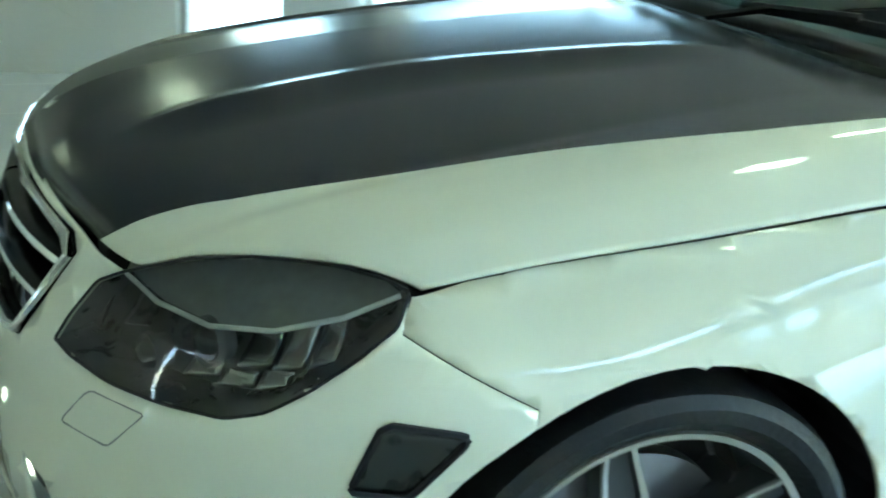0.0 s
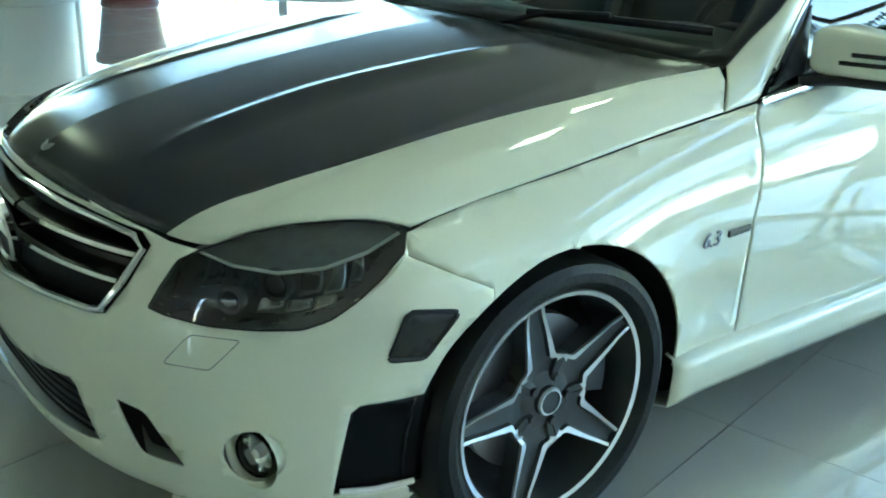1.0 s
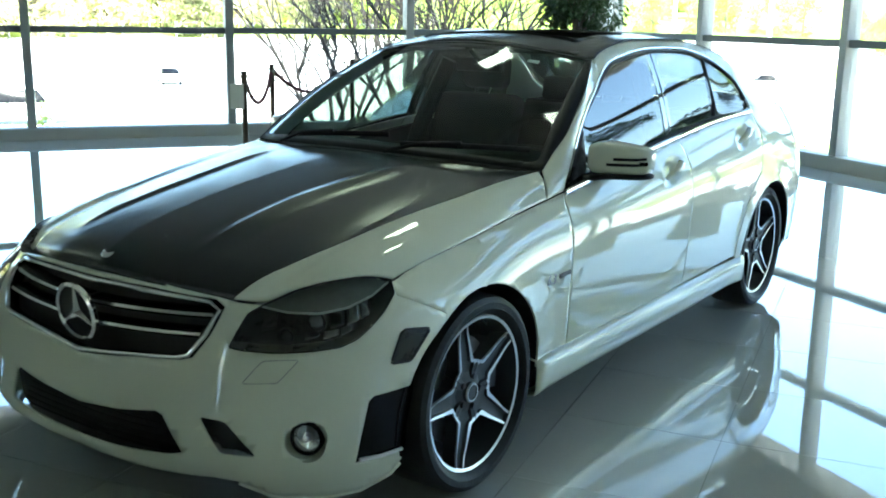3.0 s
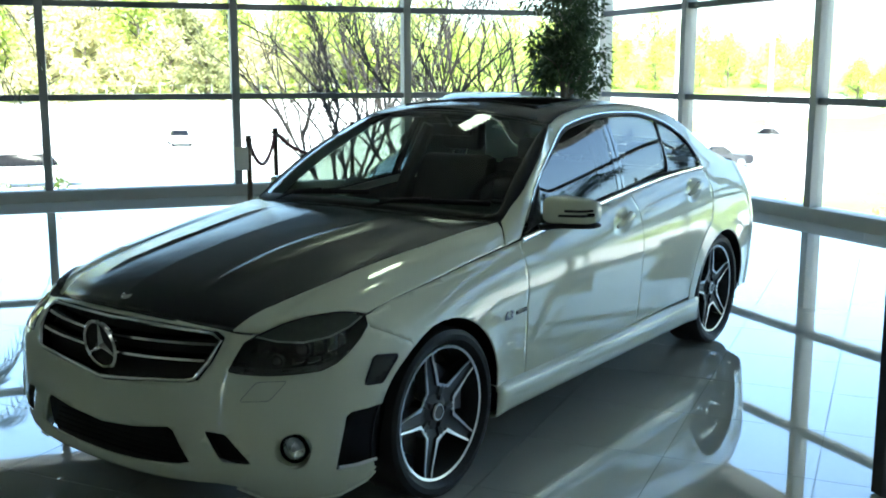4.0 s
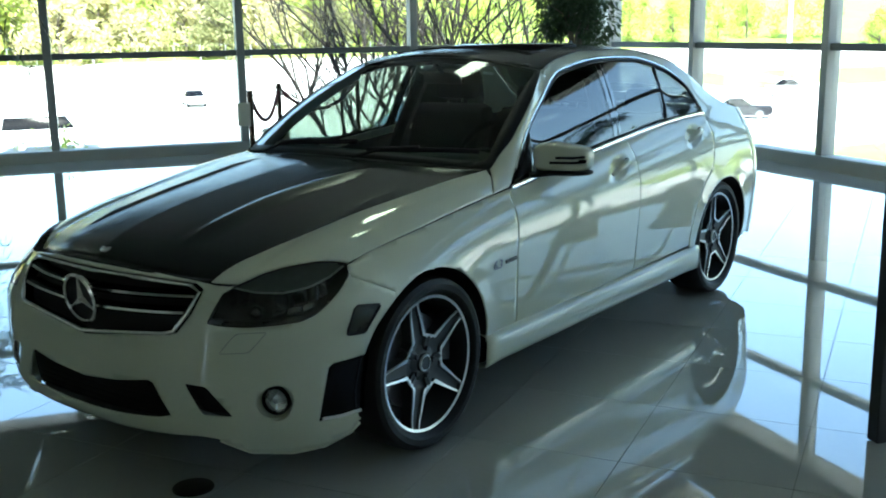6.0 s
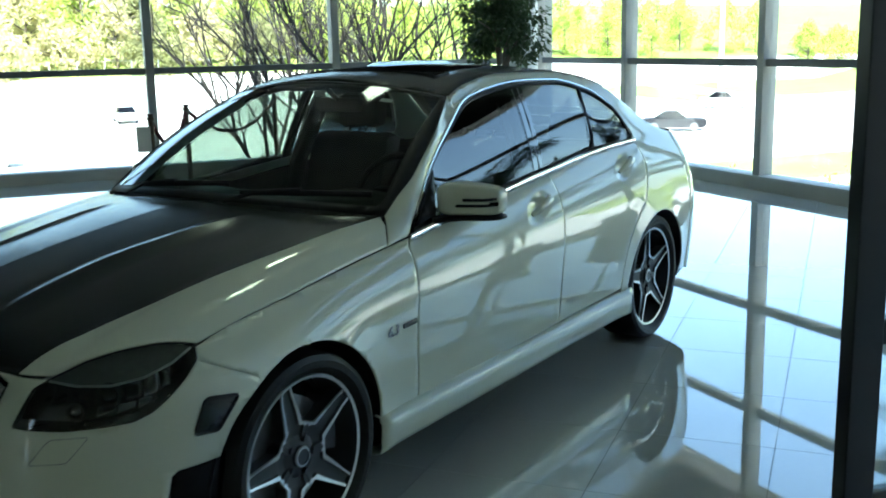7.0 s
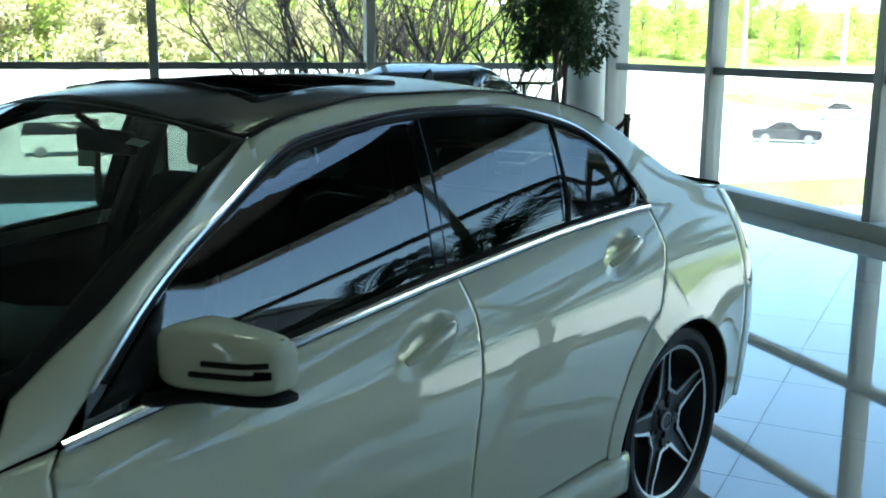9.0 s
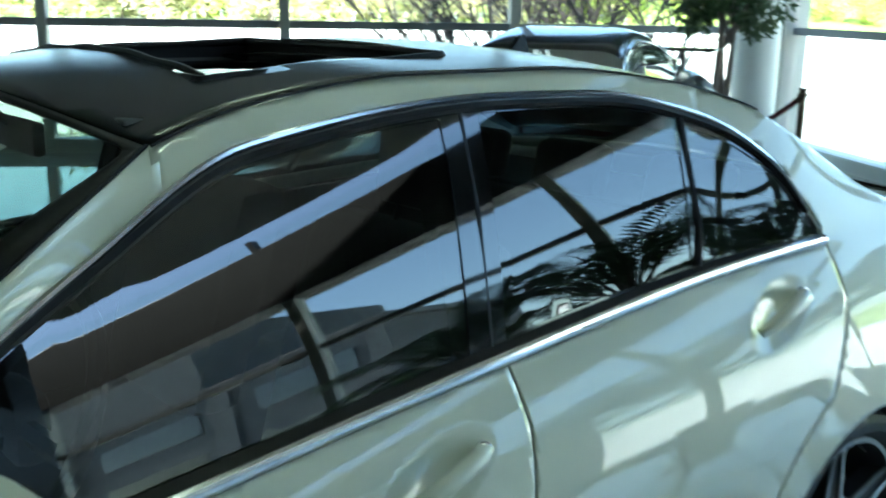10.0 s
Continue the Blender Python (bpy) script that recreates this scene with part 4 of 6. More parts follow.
def build_pillar(car, s):
    """The windscreen pillar: one panel from the bonnet's rear corner up to the roof rail."""
    xb = curve((0, 0.536), (0.12, 0.655), (0.2, 0.735), (1, 1.232))
    zb = curve((0.5, 0.872), (0.60, 0.885), (0.652, 0.891), (0.69, 0.922), (0.74, trim_z(0.74)))
    bm = bmesh.new()
    rows = []
    for k in range(41):
        q = (k / 40) ** 1.25
        top, x = screen_point(q, s * pillar_edge(q)), xb(q)
        low = side_at(x, zb(x) if x < 0.74 else trim_z(x), s)
        mid = top.lerp(low, 0.5) + Vector((-0.35, 0.8 * s, 0.5)).normalized() * (0.008 * (1 - q) ** 0.7 + 0.006 * math.sin(math.pi * q))
        ctl = mid * 2 - (top + low) * 0.5
        row = [top * (1 - t) ** 2 + ctl * (2 * t * (1 - t)) + low * t * t for t in np.linspace(0, 1, 13)]
        # towards the roof it runs into the curve of the rail
        blend = min(max((q - 0.6) / 0.4, 0.0), 1.0)
        for t, p in zip(np.linspace(0, 1, 13), row):
            p.y += (s * side_y(p.x, p.z) - p.y) * blend * blend * (3 - 2 * blend) * min(1.0, t * 3)
        rows.append([bm.verts.new(p) for p in row])
    # a tongue that runs on under the roof rail
    rows.append([bm.verts.new(p + Vector((0.014, -0.0022 * s, 0.0045))) for p in row])
    for r0, r1 in zip(rows, rows[1:]):
        for a in range(12):
            bm.faces.new((r0[a], r0[a + 1], r1[a + 1], r1[a]) if s > 0 else (r0[a], r1[a], r1[a + 1], r0[a + 1]))
    bmesh.ops.recalc_face_normals(bm, faces=bm.faces)
    if bm.faces[:][200].normal.y * s < 0:
        bmesh.ops.reverse_faces(bm, faces=bm.faces)
    part("windscreen_pillar", bm, PAINT, car, "white windscreen pillar", smooth=True, solid=0.006, sharp=70)
    edge = [screen_point(q, s * pillar_edge(q)) + Vector((0, 0, 0.0015)) for q in ((k / 40) ** 1.25 for k in range(41))]
    part("drip_strip", tube(edge, 0.0028, 6), BLACK, car, smooth=True)


def build_mirror(car, s):
    shell = bmesh.new()
    bmesh.ops.create_uvsphere(shell, u_segments=32, v_segments=20, radius=1)
    for v in shell.verts:
        x, y, z = v.co
        # boxy, tapering towards the tip, flat at the back where the glass sits
        p = 0.42
        x, y, z = [math.copysign(abs(c) ** p, c) for c in (x, y, z)]
        k = (y + 1) / 2
        drop = 1 - 0.34 * max(0, k - 0.25) / 0.75 if z > 0 else 1
        v.co = (min(x, 0.35) * 0.080 * (1 - 0.42 * k), s * (0.877 + 0.110 * y), 0.990 + 0.062 * z * drop)
        v.co.x += 0.922 + 0.034 * (y + 1)
    bmesh.ops.recalc_face_normals(shell, faces=shell.faces)
    shell_ob = part("door_mirror", shell, PAINT, car, "white door mirror with dark slots and a black base", smooth=True)
    base = bmesh.new()
    bmesh.ops.create_uvsphere(base, u_segments=24, v_segments=12, radius=1)
    for v in base.verts:
        x, y, z = [math.copysign(abs(c) ** 0.55, c) for c in v.co]
        v.co = (0.924 + 0.034 * (y + 1) + min(x, 0.36) * 0.080 * (1 - 0.21 * (y + 1)), s * (0.877 + 0.110 * y), 0.922 + 0.0135 * z)
    part("mirror_base", base, BLACK, shell_ob, "black mirror base", smooth=True, normals=True)
    part("mirror_arm", tube([(0.83, s * 0.775, 0.914), (0.87, s * 0.82, 0.920), (0.93, s * 0.87, 0.924)], [0.022, 0.02, 0.024], 10, squash=0.6), BLACK, shell_ob, smooth=True)
    glassy = bmesh.new()
    add_box(glassy, 0.984, 0.988, s * 0.81 if s > 0 else -0.975, s * 0.975 if s > 0 else -0.81, 0.94, 1.03, 0.0)
    part("mirror_glass", glassy, CHROME, shell_ob)
    def skin(y, z):
        q = (y - 0.877) / 0.110
        return Vector((0.922 + 0.034 * (q + 1) - 0.080 * (1 - 0.21 * (q + 1)) * max(0.05, 1 - abs(q) ** 3.8 - abs((z - 0.990) / 0.062) ** 3.8 * 0.5) ** 0.26 - 0.0005, s * y, z))

    for z, y0 in ((0.989, 0.868), (0.968, 0.845)):
        part("slot", tube([skin(y, z + 0.004 * max(0, y - 0.94) / 0.04) for y in np.linspace(y0, 0.975, 10)], 0.0060, 6), BLACK, shell_ob)
    part("indicator", tube([skin(y, 0.974) for y in np.linspace(0.955, 0.978, 5)], 0.0085, 6), GLOSSBLACK, shell_ob, "dark mirror indicator")


def build_cabin(car):
    seat_w, seats = 0.26, []

    def cushion(x0, x1, y0, y1, z0, z1, lean=0.0, r=0.05):
        bm = box(x0, x1, y0, y1, z0, z1, r)
        if lean:
            for v in bm.verts:
                v.co.x += (v.co.z - z0) * lean
        return bm

    for y in (-0.37, 0.37):
        seat = part("front_seat", cushion(1.22, 1.72, y - 0.26, y + 0.26, 0.40, 0.58), INTERIOR, car, "black leather front seat", smooth=True)
        part("seat_back", cushion(1.62, 1.76, y - 0.25, y + 0.25, 0.55, 1.12, 0.30), INTERIOR, seat, smooth=True)
        part("headrest", cushion(1.86, 1.95, y - 0.13, y + 0.13, 1.14, 1.31, 0.12, 0.035), INTERIOR, seat, smooth=True)
        for dy in (-0.05, 0.05):
            part("headrest_post", tube([(1.85, y + dy, 1.08), (1.89, y + dy, 1.18)], 0.007, 6), CHROME, seat)
    bench = part("rear_seat", cushion(2.10, 2.62, -0.64, 0.64, 0.42, 0.60), INTERIOR, car, "black leather rear bench", smooth=True)
    part("seat_back", cushion(2.50, 2.66, -0.64, 0.64, 0.56, 1.02, 0.35), INTERIOR, bench, smooth=True)
    for y in (-0.38, 0.0, 0.38):
        part("headrest", cushion(2.68, 2.76, y - 0.12, y + 0.12, 1.03, 1.17, 0.2, 0.03), INTERIOR, bench, smooth=True)
    part("parcel_shelf", box(2.72, 3.12, -0.62, 0.62, 1.0, 1.03, 0.01), INTERIOR, car)
    # dashboard with its hood over the dials
    dash = bmesh.new()
    rows = []
    for y in np.linspace(-0.70, 0.70, 29):
        h = 0.035 * math.exp(-(((y + 0.37) / 0.17) ** 2))
        bend = 0.10 * (y / 0.7) ** 2
        rows.append([dash.verts.new((x + bend, y, z)) for x, z in ((0.52, 0.955), (0.72, 0.965 + h * 0.4), (0.88, 0.965 + h), (0.95, 0.95 + h), (0.97, 0.90), (0.93, 0.70), (0.93, 0.5))])
    for r0, r1 in zip(rows, rows[1:]):
        for k in range(6):
            dash.faces.new((r0[k], r0[k + 1], r1[k + 1], r1[k]))
    board = part("dashboard", dash, INTERIOR, car, "black dashboard", smooth=True, solid=0.01, normals=True)
    part("steering_wheel", tube([(1.14 + 0.075 * math.sin(q), -0.37 + 0.185 * math.cos(q), 0.93 + 0.165 * math.sin(q)) for q in (2 * math.pi * k / 32 for k in range(32))], 0.016, 8, closed=True), INTERIOR, car, "black steering wheel", smooth=True)
    hub = box(1.09, 1.15, -0.44, -0.30, 0.87, 0.98, 0.02)
    part("steering_hub", hub, INTERIOR, board, smooth=True)
    part("steering_spoke", tube([(1.12, -0.545, 0.93), (1.11, -0.37, 0.925), (1.12, -0.195, 0.93)], 0.014, 6, squash=1.5), INTERIOR, board)
    part("steering_column", tube([(0.9, -0.37, 0.86), (1.12, -0.37, 0.925)], 0.03, 8), INTERIOR, board)
    part("inner_mirror", box(1.26, 1.285, -0.12, 0.12, 1.265, 1.325, 0.01), BLACK, car, "black inside mirror", smooth=True)
    part("inner_mirror_stalk", tube([(1.20, 0, 1.365), (1.27, 0, 1.31)], 0.010, 6), BLACK, car)
    for y in (-0.33, 0.33):
        part("sun_visor", box(1.25, 1.40, y - 0.17, y + 0.17, 1.352, 1.366, 0.005), HEADLINER, car)
    part("windscreen_sticker", trimmed([(0.86, -0.66), (0.86, -0.58), (0.89, -0.58), (0.89, -0.66)], [], (0.02, 0.04), lambda u, v: screen_point(u, v) + Vector((0.006, 0, -0.006)), (-1, 0, 1)), PAPER, car, solid=0.001)
    # headliner with the sunroof opening, and inner pillars
    vs = np.linspace(-0.96, 0.96, 15)
    lining = [(1.24 + 0.086 * v * v, float(v)) for v in vs] + [(2.50, float(v)) for v in vs[::-1]]
    hole = rounded([(SUNROOF[0], -0.74), (SUNROOF[1], -0.66), (SUNROOF[1], 0.66), (SUNROOF[0], 0.74)], 0.05, 4)
    part("headliner", trimmed(lining, [hole], (0.06, 0.1), lambda x, v: top_point(x, v) + Vector((0, 0, -0.045)), (0, 0, -1)), HEADLINER, car, solid=0.008)
    for s in (-1, 1):
        part("inner_pillar", tube([side_at(1.72, 0.6, s, -0.10), side_at(1.735, 1.0, s, -0.105), side_at(1.79, 1.33, s, -0.085)], [0.05, 0.045, 0.04], 8), INTERIOR, car)
        if s < 0:
            part("inner_pillar", tube([side_at(0.72, 0.93, s, -0.075), side_at(1.2, 1.27, s, -0.045), side_at(1.35, 1.33, s, -0.04)], 0.025, 8), INTERIOR, car)
        else:
            part("inner_pillar", tube([screen_point(u, 0.93) + Vector((0.028, 0.006, -0.026)) for u in np.linspace(0.04, 0.97, 12)], 0.024, 8, squash=1.3), PILLAR_TRIM, car, "pale grey windscreen pillar trim", smooth=True)
        card = [(0.62, 0.45)] + line_of(waist_z, 0.66, 2.75, 14, -0.015) + [(2.75, 0.75), (2.4, 0.62), (2.3, 0.40), (0.62, 0.40)]
        part("door_card", trimmed(card, [], (0.1, 0.08), lambda x, z: side_at(x, z, s, -0.06), (0, -s, 0)), INTERIOR, car, solid=0.01)


def build_wheels(car):
    """Five-arm alloy wheels with machined edges; the arms face -y."""
    parts = {}
    R = 0.3235
    tread = [(0.252, -0.072), (0.262, -0.094), (0.280, -0.1085), (0.300, -0.110), (0.3165, -0.100), (R, -0.082), (R, 0.082), (0.3165, 0.100), (0.295, 0.110), (0.262, 0.100), (0.252, 0.08)]
    tyre = lathe(tread, 72, "y")
    groove = bmesh.new()
    lip = [(0.2445, -0.070), (0.2455, -0.088), (0.2555, -0.091), (0.2575, -0.084), (0.2525, -0.074), (0.2525, 0.08), (0.240, 0.08), (0.236, -0.03)]
    mats = [0, 1, 1, 0, 0, 0, 0, 0]
    rimmesh = lathe(lip, 72, "y", mats, closed=True)
    # each arm is a wide gunmetal channel between two thin machined edges; neighbours meet in a rounded fork
    spoke = bmesh.new()
    rows = []
    for r in (0.050, 0.062, 0.074, 0.082, 0.087, 0.092, 0.097, 0.104, 0.115, 0.135, 0.16, 0.185, 0.21, 0.23, 0.240, 0.248):
        fork = r * math.tan(radians(35.8))
        arm = 0.0235 + 0.0185 * max(0.0, (0.247 - r) / 0.149) ** 1.1
        if r < 0.104:
            arm += 0.030 * ((0.104 - r) / 0.017) ** 2
        w = min(arm, fork)
        face = -0.080 + 0.014 * ((0.248 - r) / 0.19) ** 1.4 - (0.006 * ((r - 0.215) / 0.032) if r > 0.215 else 0)
        e = min(0.0085 + 0.008 * max(0.0, (0.20 - r) / 0.10) ** 1.5, w * 0.4)
        rows.append([spoke.verts.new((t, d, r)) for t, d in ((-w * 0.82, face + 0.055), (-w, face + 0.006), (-w + 0.0012, face), (-w + e, face + 0.0015), (-w + e + 0.003, face + 0.011), (0, face + 0.014),
                                                              (w - e - 0.003, face + 0.011), (w - e, face + 0.0015), (w - 0.0012, face), (w, face + 0.006), (w * 0.82, face + 0.055))])
    for n, (r0, r1) in enumerate(zip(rows, rows[1:])):
        for k in range(10):
            spoke.faces.new((r0[k], r0[k + 1], r1[k + 1], r1[k])).material_index = 1 if k in (1, 2, 7, 8) and n >= 3 else 0
    bmesh.ops.recalc_face_normals(spoke, faces=spoke.faces)
    hub = lathe([(0.0, -0.0735), (0.024, -0.0725), (0.026, -0.0755), (0.0295, -0.0755), (0.033, -0.070), (0.035, -0.060), (0.062, -0.058), (0.076, -0.048), (0.076, -0.02), (0.0, -0.02)], 40, "y", [0, 0, 1, 1, 0, 0, 0, 0, 0])
    bolt = lathe([(0.0, -0.072), (0.009, -0.072), (0.011, -0.066), (0.011, -0.055)], 10, "y")
    disc = lathe([(0.06, -0.012), (0.178, -0.012), (0.178, 0.016), (0.06, 0.016)], 56, "y", closed=True)
    hat = lathe([(0.0, -0.035), (0.080, -0.035), (0.085, -0.012)], 36, "y")
    caliper = bmesh.new()
    ring = []
    for q in np.linspace(-28, 28, 9):
        c, s2 = math.cos(radians(q)), math.sin(radians(q))
        ring.append([caliper.verts.new((r * s2, d, r * c)) for r, d in ((0.118, -0.036), (0.200, -0.036), (0.208, -0.028), (0.208, 0.03), (0.118, 0.03))])
    for r0, r1 in zip(ring, ring[1:]):
        for k in range(5):
            caliper.faces.new((r0[k], r0[(k + 1) % 5], r1[(k + 1) % 5], r1[k]))
    caliper.faces.new(ring[0])
    caliper.faces.new(ring[-1])
    back = lathe([(0.0, 0.03), (0.236, 0.04), (0.236, 0.07)], 40, "y")
    valve = tube([(0.0, -0.05, 0.235), (0.0, -0.075, 0.222)], 0.004, 6)
    built = {}

    def once(name, bm, mats, smooth=True, sharp=35, recalc=False):
        ob = part(name, bm, mats, None, smooth=smooth, sharp=sharp, normals=recalc)
        data = ob.data
        bpy.data.objects.remove(ob)
        built[name] = data

    once("wheel", rimmesh, [GUN, ALLOY])
    once("tyre", tyre, RUBBER, sharp=30)
    once("spoke", spoke, [GUN, ALLOY], sharp=25)
    once("hub", hub, [GUN, ALLOY])
    once("bolt", bolt, DARKMETAL)
    once("brake_disc", disc, DISC)
    once("disc_hat", hat, DARKMETAL)
    once("caliper", caliper, DARKMETAL, recalc=True)
    once("wheel_back", back, BLACK)
    once("valve", valve, DARKMETAL)
    spots = [(0, -1, 0.772, -17, 0), (0, 1, 0.772, 40, 0), (WHEELBASE, -1, 0.752, -8, 0), (WHEELBASE, 1, 0.752, 60, 0)]
    for x, s, y, spin, _ in spots:
        wheel = new("wheel", built["wheel"])
        wheel.parent = car
        wheel["label"] = "gunmetal five-spoke alloy wheel with machined edges"
        wheel.matrix_local = Matrix.Translation((x, s * y, AXLE_Z)) @ (pose(0, 0, 0, 0, 0, 180) if s > 0 else Matrix()) @ pose(0, 0, 0, 0, spin, 0)
        names = [("tyre", 0), ("hub", 0), ("brake_disc", 0), ("disc_hat", 0), ("wheel_back", 0), ("valve", 36)] + [("spoke", 72 * k) for k in range(5)]
        for name, q in names:
            ob = new(name, built[name])
            ob.parent = wheel
            ob.matrix_local = pose(0, 0, 0, 0, q, 0)
            if name == "tyre":
                ob["label"] = "black low-profile tyre"
        for k in range(5):
            ob = new("bolt", built["bolt"])
            ob.parent = wheel
            ob.matrix_local = Matrix.Translation((0.054 * math.sin(radians(36 + 72 * k)), 0, 0.054 * math.cos(radians(36 + 72 * k))))
        ob = new("caliper", built["caliper"])
        ob.parent = wheel
        ob.matrix_local = pose(0, 0, 0, 0, (75 if x < 1 else -75) - spin, 0)


SUNROOF = (1.415, 1.95)

# ---- plan: where things stand ----
COLUMN, FICUS, PALM = Vector((9.40, 3.62, 0)), Vector((8.50, 3.38, 0)), Vector((2.55, 8.20, 0))
COLUMN_B = Vector((1.85, 9.25, 0))
DOOR, DOOR_TURN = Vector((1.0, -2.225, 0)), -40
STANCHIONS_A = [(3.84, 4.20), (4.95, 4.96), (6.6, 5.3)]
STANCHIONS_B = [(7.08, 1.79), (6.9, 2.9)]
COUPE_AT, COUPE_TURN = (4.36, 2.20, 0), 25
FAR_CARS = [("parked_car", (0.025, 0.025, 0.03), "dark sedan in the car park", 49.2, 37.8, 112, 1.45, 4.7, False),
            ("parked_car", (0.42, 0.43, 0.44), "silver grey sedan in the car park", 65.7, 55.5, 112, 1.6, 4.6, False),
            ("parked_car", (0.66, 0.66, 0.64), "white sedan in the car park", 84, 1.5, -121, 1.45, 4.6, False),
            ("parked_van", (0.66, 0.66, 0.64), "white minivan on the access road", 53.5, -10.0, 146, 2.05, 5.4, True)]
POSTS = [(71, 59.3, 15), (93.9, 62.9, 13)]
BUSHES = [("a", 7.7, 0.8, 260, 0.75), ("a", 8.2, 0.9, 160, 0.5), ("b", 4.6, 1.2, 200, 0.5), ("b", 2.6, 1.0, 160, 0.4)]
BARE_TREES = [(10.4, 8.9, 7, 2.5), (11.1, 7.95, 7, 2.6), (11.8, 6.95, 7, 2.5)]

# ---- the showroom ----
CORNER = Vector((10.80, 4.10, 0))
ALONG_A, ALONG_B = Vector((-0.8245, 0.5659, 0)), Vector((-0.5239, -0.8518, 0))   # along the two glass walls, from their corner
OUT_A, OUT_B = Vector((0.5659, 0.8245, 0)), Vector((0.8518, -0.5239, 0))          # outwards
TRANSOMS, HEAD, CEILING = (1.285, 2.43), 3.40, 4.75
BAY_A, BAY_B = 2.345, 2.39
LEN_A, LEN_B = 3.003 + 7 * BAY_A, 2.158 + 7 * BAY_B
GLAZED_A = 3.003 + 4 * BAY_A + 0.05


def frame_of(along, out):
    """Local axes of a wall: x along it, y outwards, z up."""
    m = Matrix((along, out, Vector((0, 0, 1)))).transposed().to_4x4()
    return Matrix.Translation(CORNER) @ m


def glass_wall(name, along, out, first, bay, count, length, label, clerestory):
    wall = thing(name, frame_of(along, out), label, "window wall", kind="structure")
    us = [first + bay * k for k in range(count)]
    stops = [0.12] + us + ([length] if length - us[-1] > 0.2 else [])
    mull = box(-0.05, 0.05, -0.09, 0.09, 0.14, HEAD, 0.006)
    data = None
    for u in us:
        if data is None:
            ob = part("mullion", mull, FRAME, wall, "grey aluminium mullion")
            data = ob.data
        else:
            ob = new("mullion", data)
            ob.parent = wall
        ob.location = (u, 0, 0)
    part("sill", box(0, length, -0.11, 0.12, -0.06, 0.117, 0.004), SILL, wall, "grey-green painted sill")
    # the ledge is coloured white to carry the daylight on its top
    part("sill_ledge", box(0, length, -0.115, 0.14, 0.1175, 0.138, 0.004), PLASTER, wall, "sill ledge whitened as if daylit")
    for a, b in zip(stops, stops[1:]):
        for z in TRANSOMS:
            part("transom", box(a + 0.052, b - 0.052, -0.06, 0.06, z - 0.038, z + 0.038, 0.005), SHADED_FRAME, wall)
        for z0, z1 in ((0.145, TRANSOMS[0] - 0.04), (TRANSOMS[0] + 0.04, TRANSOMS[1] - 0.04), (TRANSOMS[1] + 0.04, HEAD)):
            pane = part("pane", box(a + 0.052, b - 0.052, -0.006, 0.006, z0, z1), PANE, wall)
            pane.visible_shadow = False
    part("head_band", box(-0.1, length, -0.15, 0.25, HEAD, CEILING - (0.28 if clerestory else 0.002), 0.01), BAND, wall, "dark bronze fascia over the glass")
    if clerestory:
        strip = part("clerestory_pane", box(0, length, -0.006, 0.006, CEILING - 0.275, CEILING - 0.02), PANE, wall)
        strip.visible_shadow = False
        for u in us[::2]:
            part("clerestory_post", box(u - 0.03, u + 0.03, -0.05, 0.05, CEILING - 0.28, CEILING), FRAMEDARK, wall)
    return wall


glass_wall("window_1", ALONG_A, OUT_A, 3.003, BAY_A, 5, GLAZED_A, "tall glazed showroom wall in grey aluminium frames", False)
glass_wall("window_2", ALONG_B, OUT_B, 2.158, BAY_B, 8, LEN_B, "tall glazed showroom wall facing the street", True)
corner_post = thing("corner_post", frame_of(ALONG_B, OUT_B), "pale aluminium corner post of the glass walls", "post", kind="structure")
part("corner_casing", box(-0.14, 0.12, -0.14, 0.14, 0, CEILING, 0.01), FRAME, corner_post)

# plain wall beyond the glazing, and two walls that close the room behind the camera
north = part("wall_north", box(GLAZED_A + 0.002, LEN_A + 0.3, -0.15, 0.15, -0.3, CEILING), GREYWALL)
north.matrix_basis = frame_of(ALONG_A, OUT_A)
tagged(north, "plain grey plastered wall beside the glazing", "wall", kind="structure")
FAR_A = CORNER + ALONG_A * LEN_A
FAR_B = CORNER + ALONG_B * LEN_B
for name, origin, along, out, length in (("wall_west", FAR_A, ALONG_B, ALONG_A, LEN_B), ("wall_south", FAR_B, ALONG_A, ALONG_B, LEN_A)):
    m = Matrix.Translation(origin) @ Matrix((along, out, Vector((0, 0, 1)))).transposed().to_4x4()
    w = part(name, box(-0.3, length + 0.3, 0.002, 0.3, -0.3, CEILING), GREYWALL)
    w.matrix_basis = m
    tagged(w, "plain grey plastered showroom wall", "wall", kind="structure")

# ceiling with recessed lamp panels
ceiling = part("ceiling", box(-0.3, LEN_A + 0.3, -LEN_B - 0.3, 0.35, CEILING, CEILING + 0.25), CEIL)
ceiling.matrix_basis = Matrix.Translation(CORNER) @ Matrix((ALONG_A, OUT_A, Vector((0, 0, 1)))).transposed().to_4x4()
tagged(ceiling, "grey showroom ceiling", "ceiling", kind="structure")
lamp = thing("ceiling_light", (0, 0, 0), "white rectangular ceiling light panel", "ceiling light", group="showroom ceiling lights")
part("housing", box(-0.27, 0.27, -0.25, 0.25, -0.05, 0.0, 0.008), PLASTER, lamp)
part("diffuser", box(-0.215, 0.215, -0.195, 0.195, -0.062, -0.052), TUBE, lamp)
first = Vector((3.25, 1.70, 0))
for n, (i, j) in enumerate([(0, 0), (0, 1), (3, -1), (5, 0)]):
    p = first + ALONG_A * (2.35 * i) + ALONG_B * (2.42 * j)
    m = Matrix.Translation((p.x, p.y, CEILING - 0.002)) @ pose(0, 0, 0, 0, 0, -34.5)
    if n == 0:
        lamp.matrix_basis = m
    else:
        copy_thing(lamp, m)

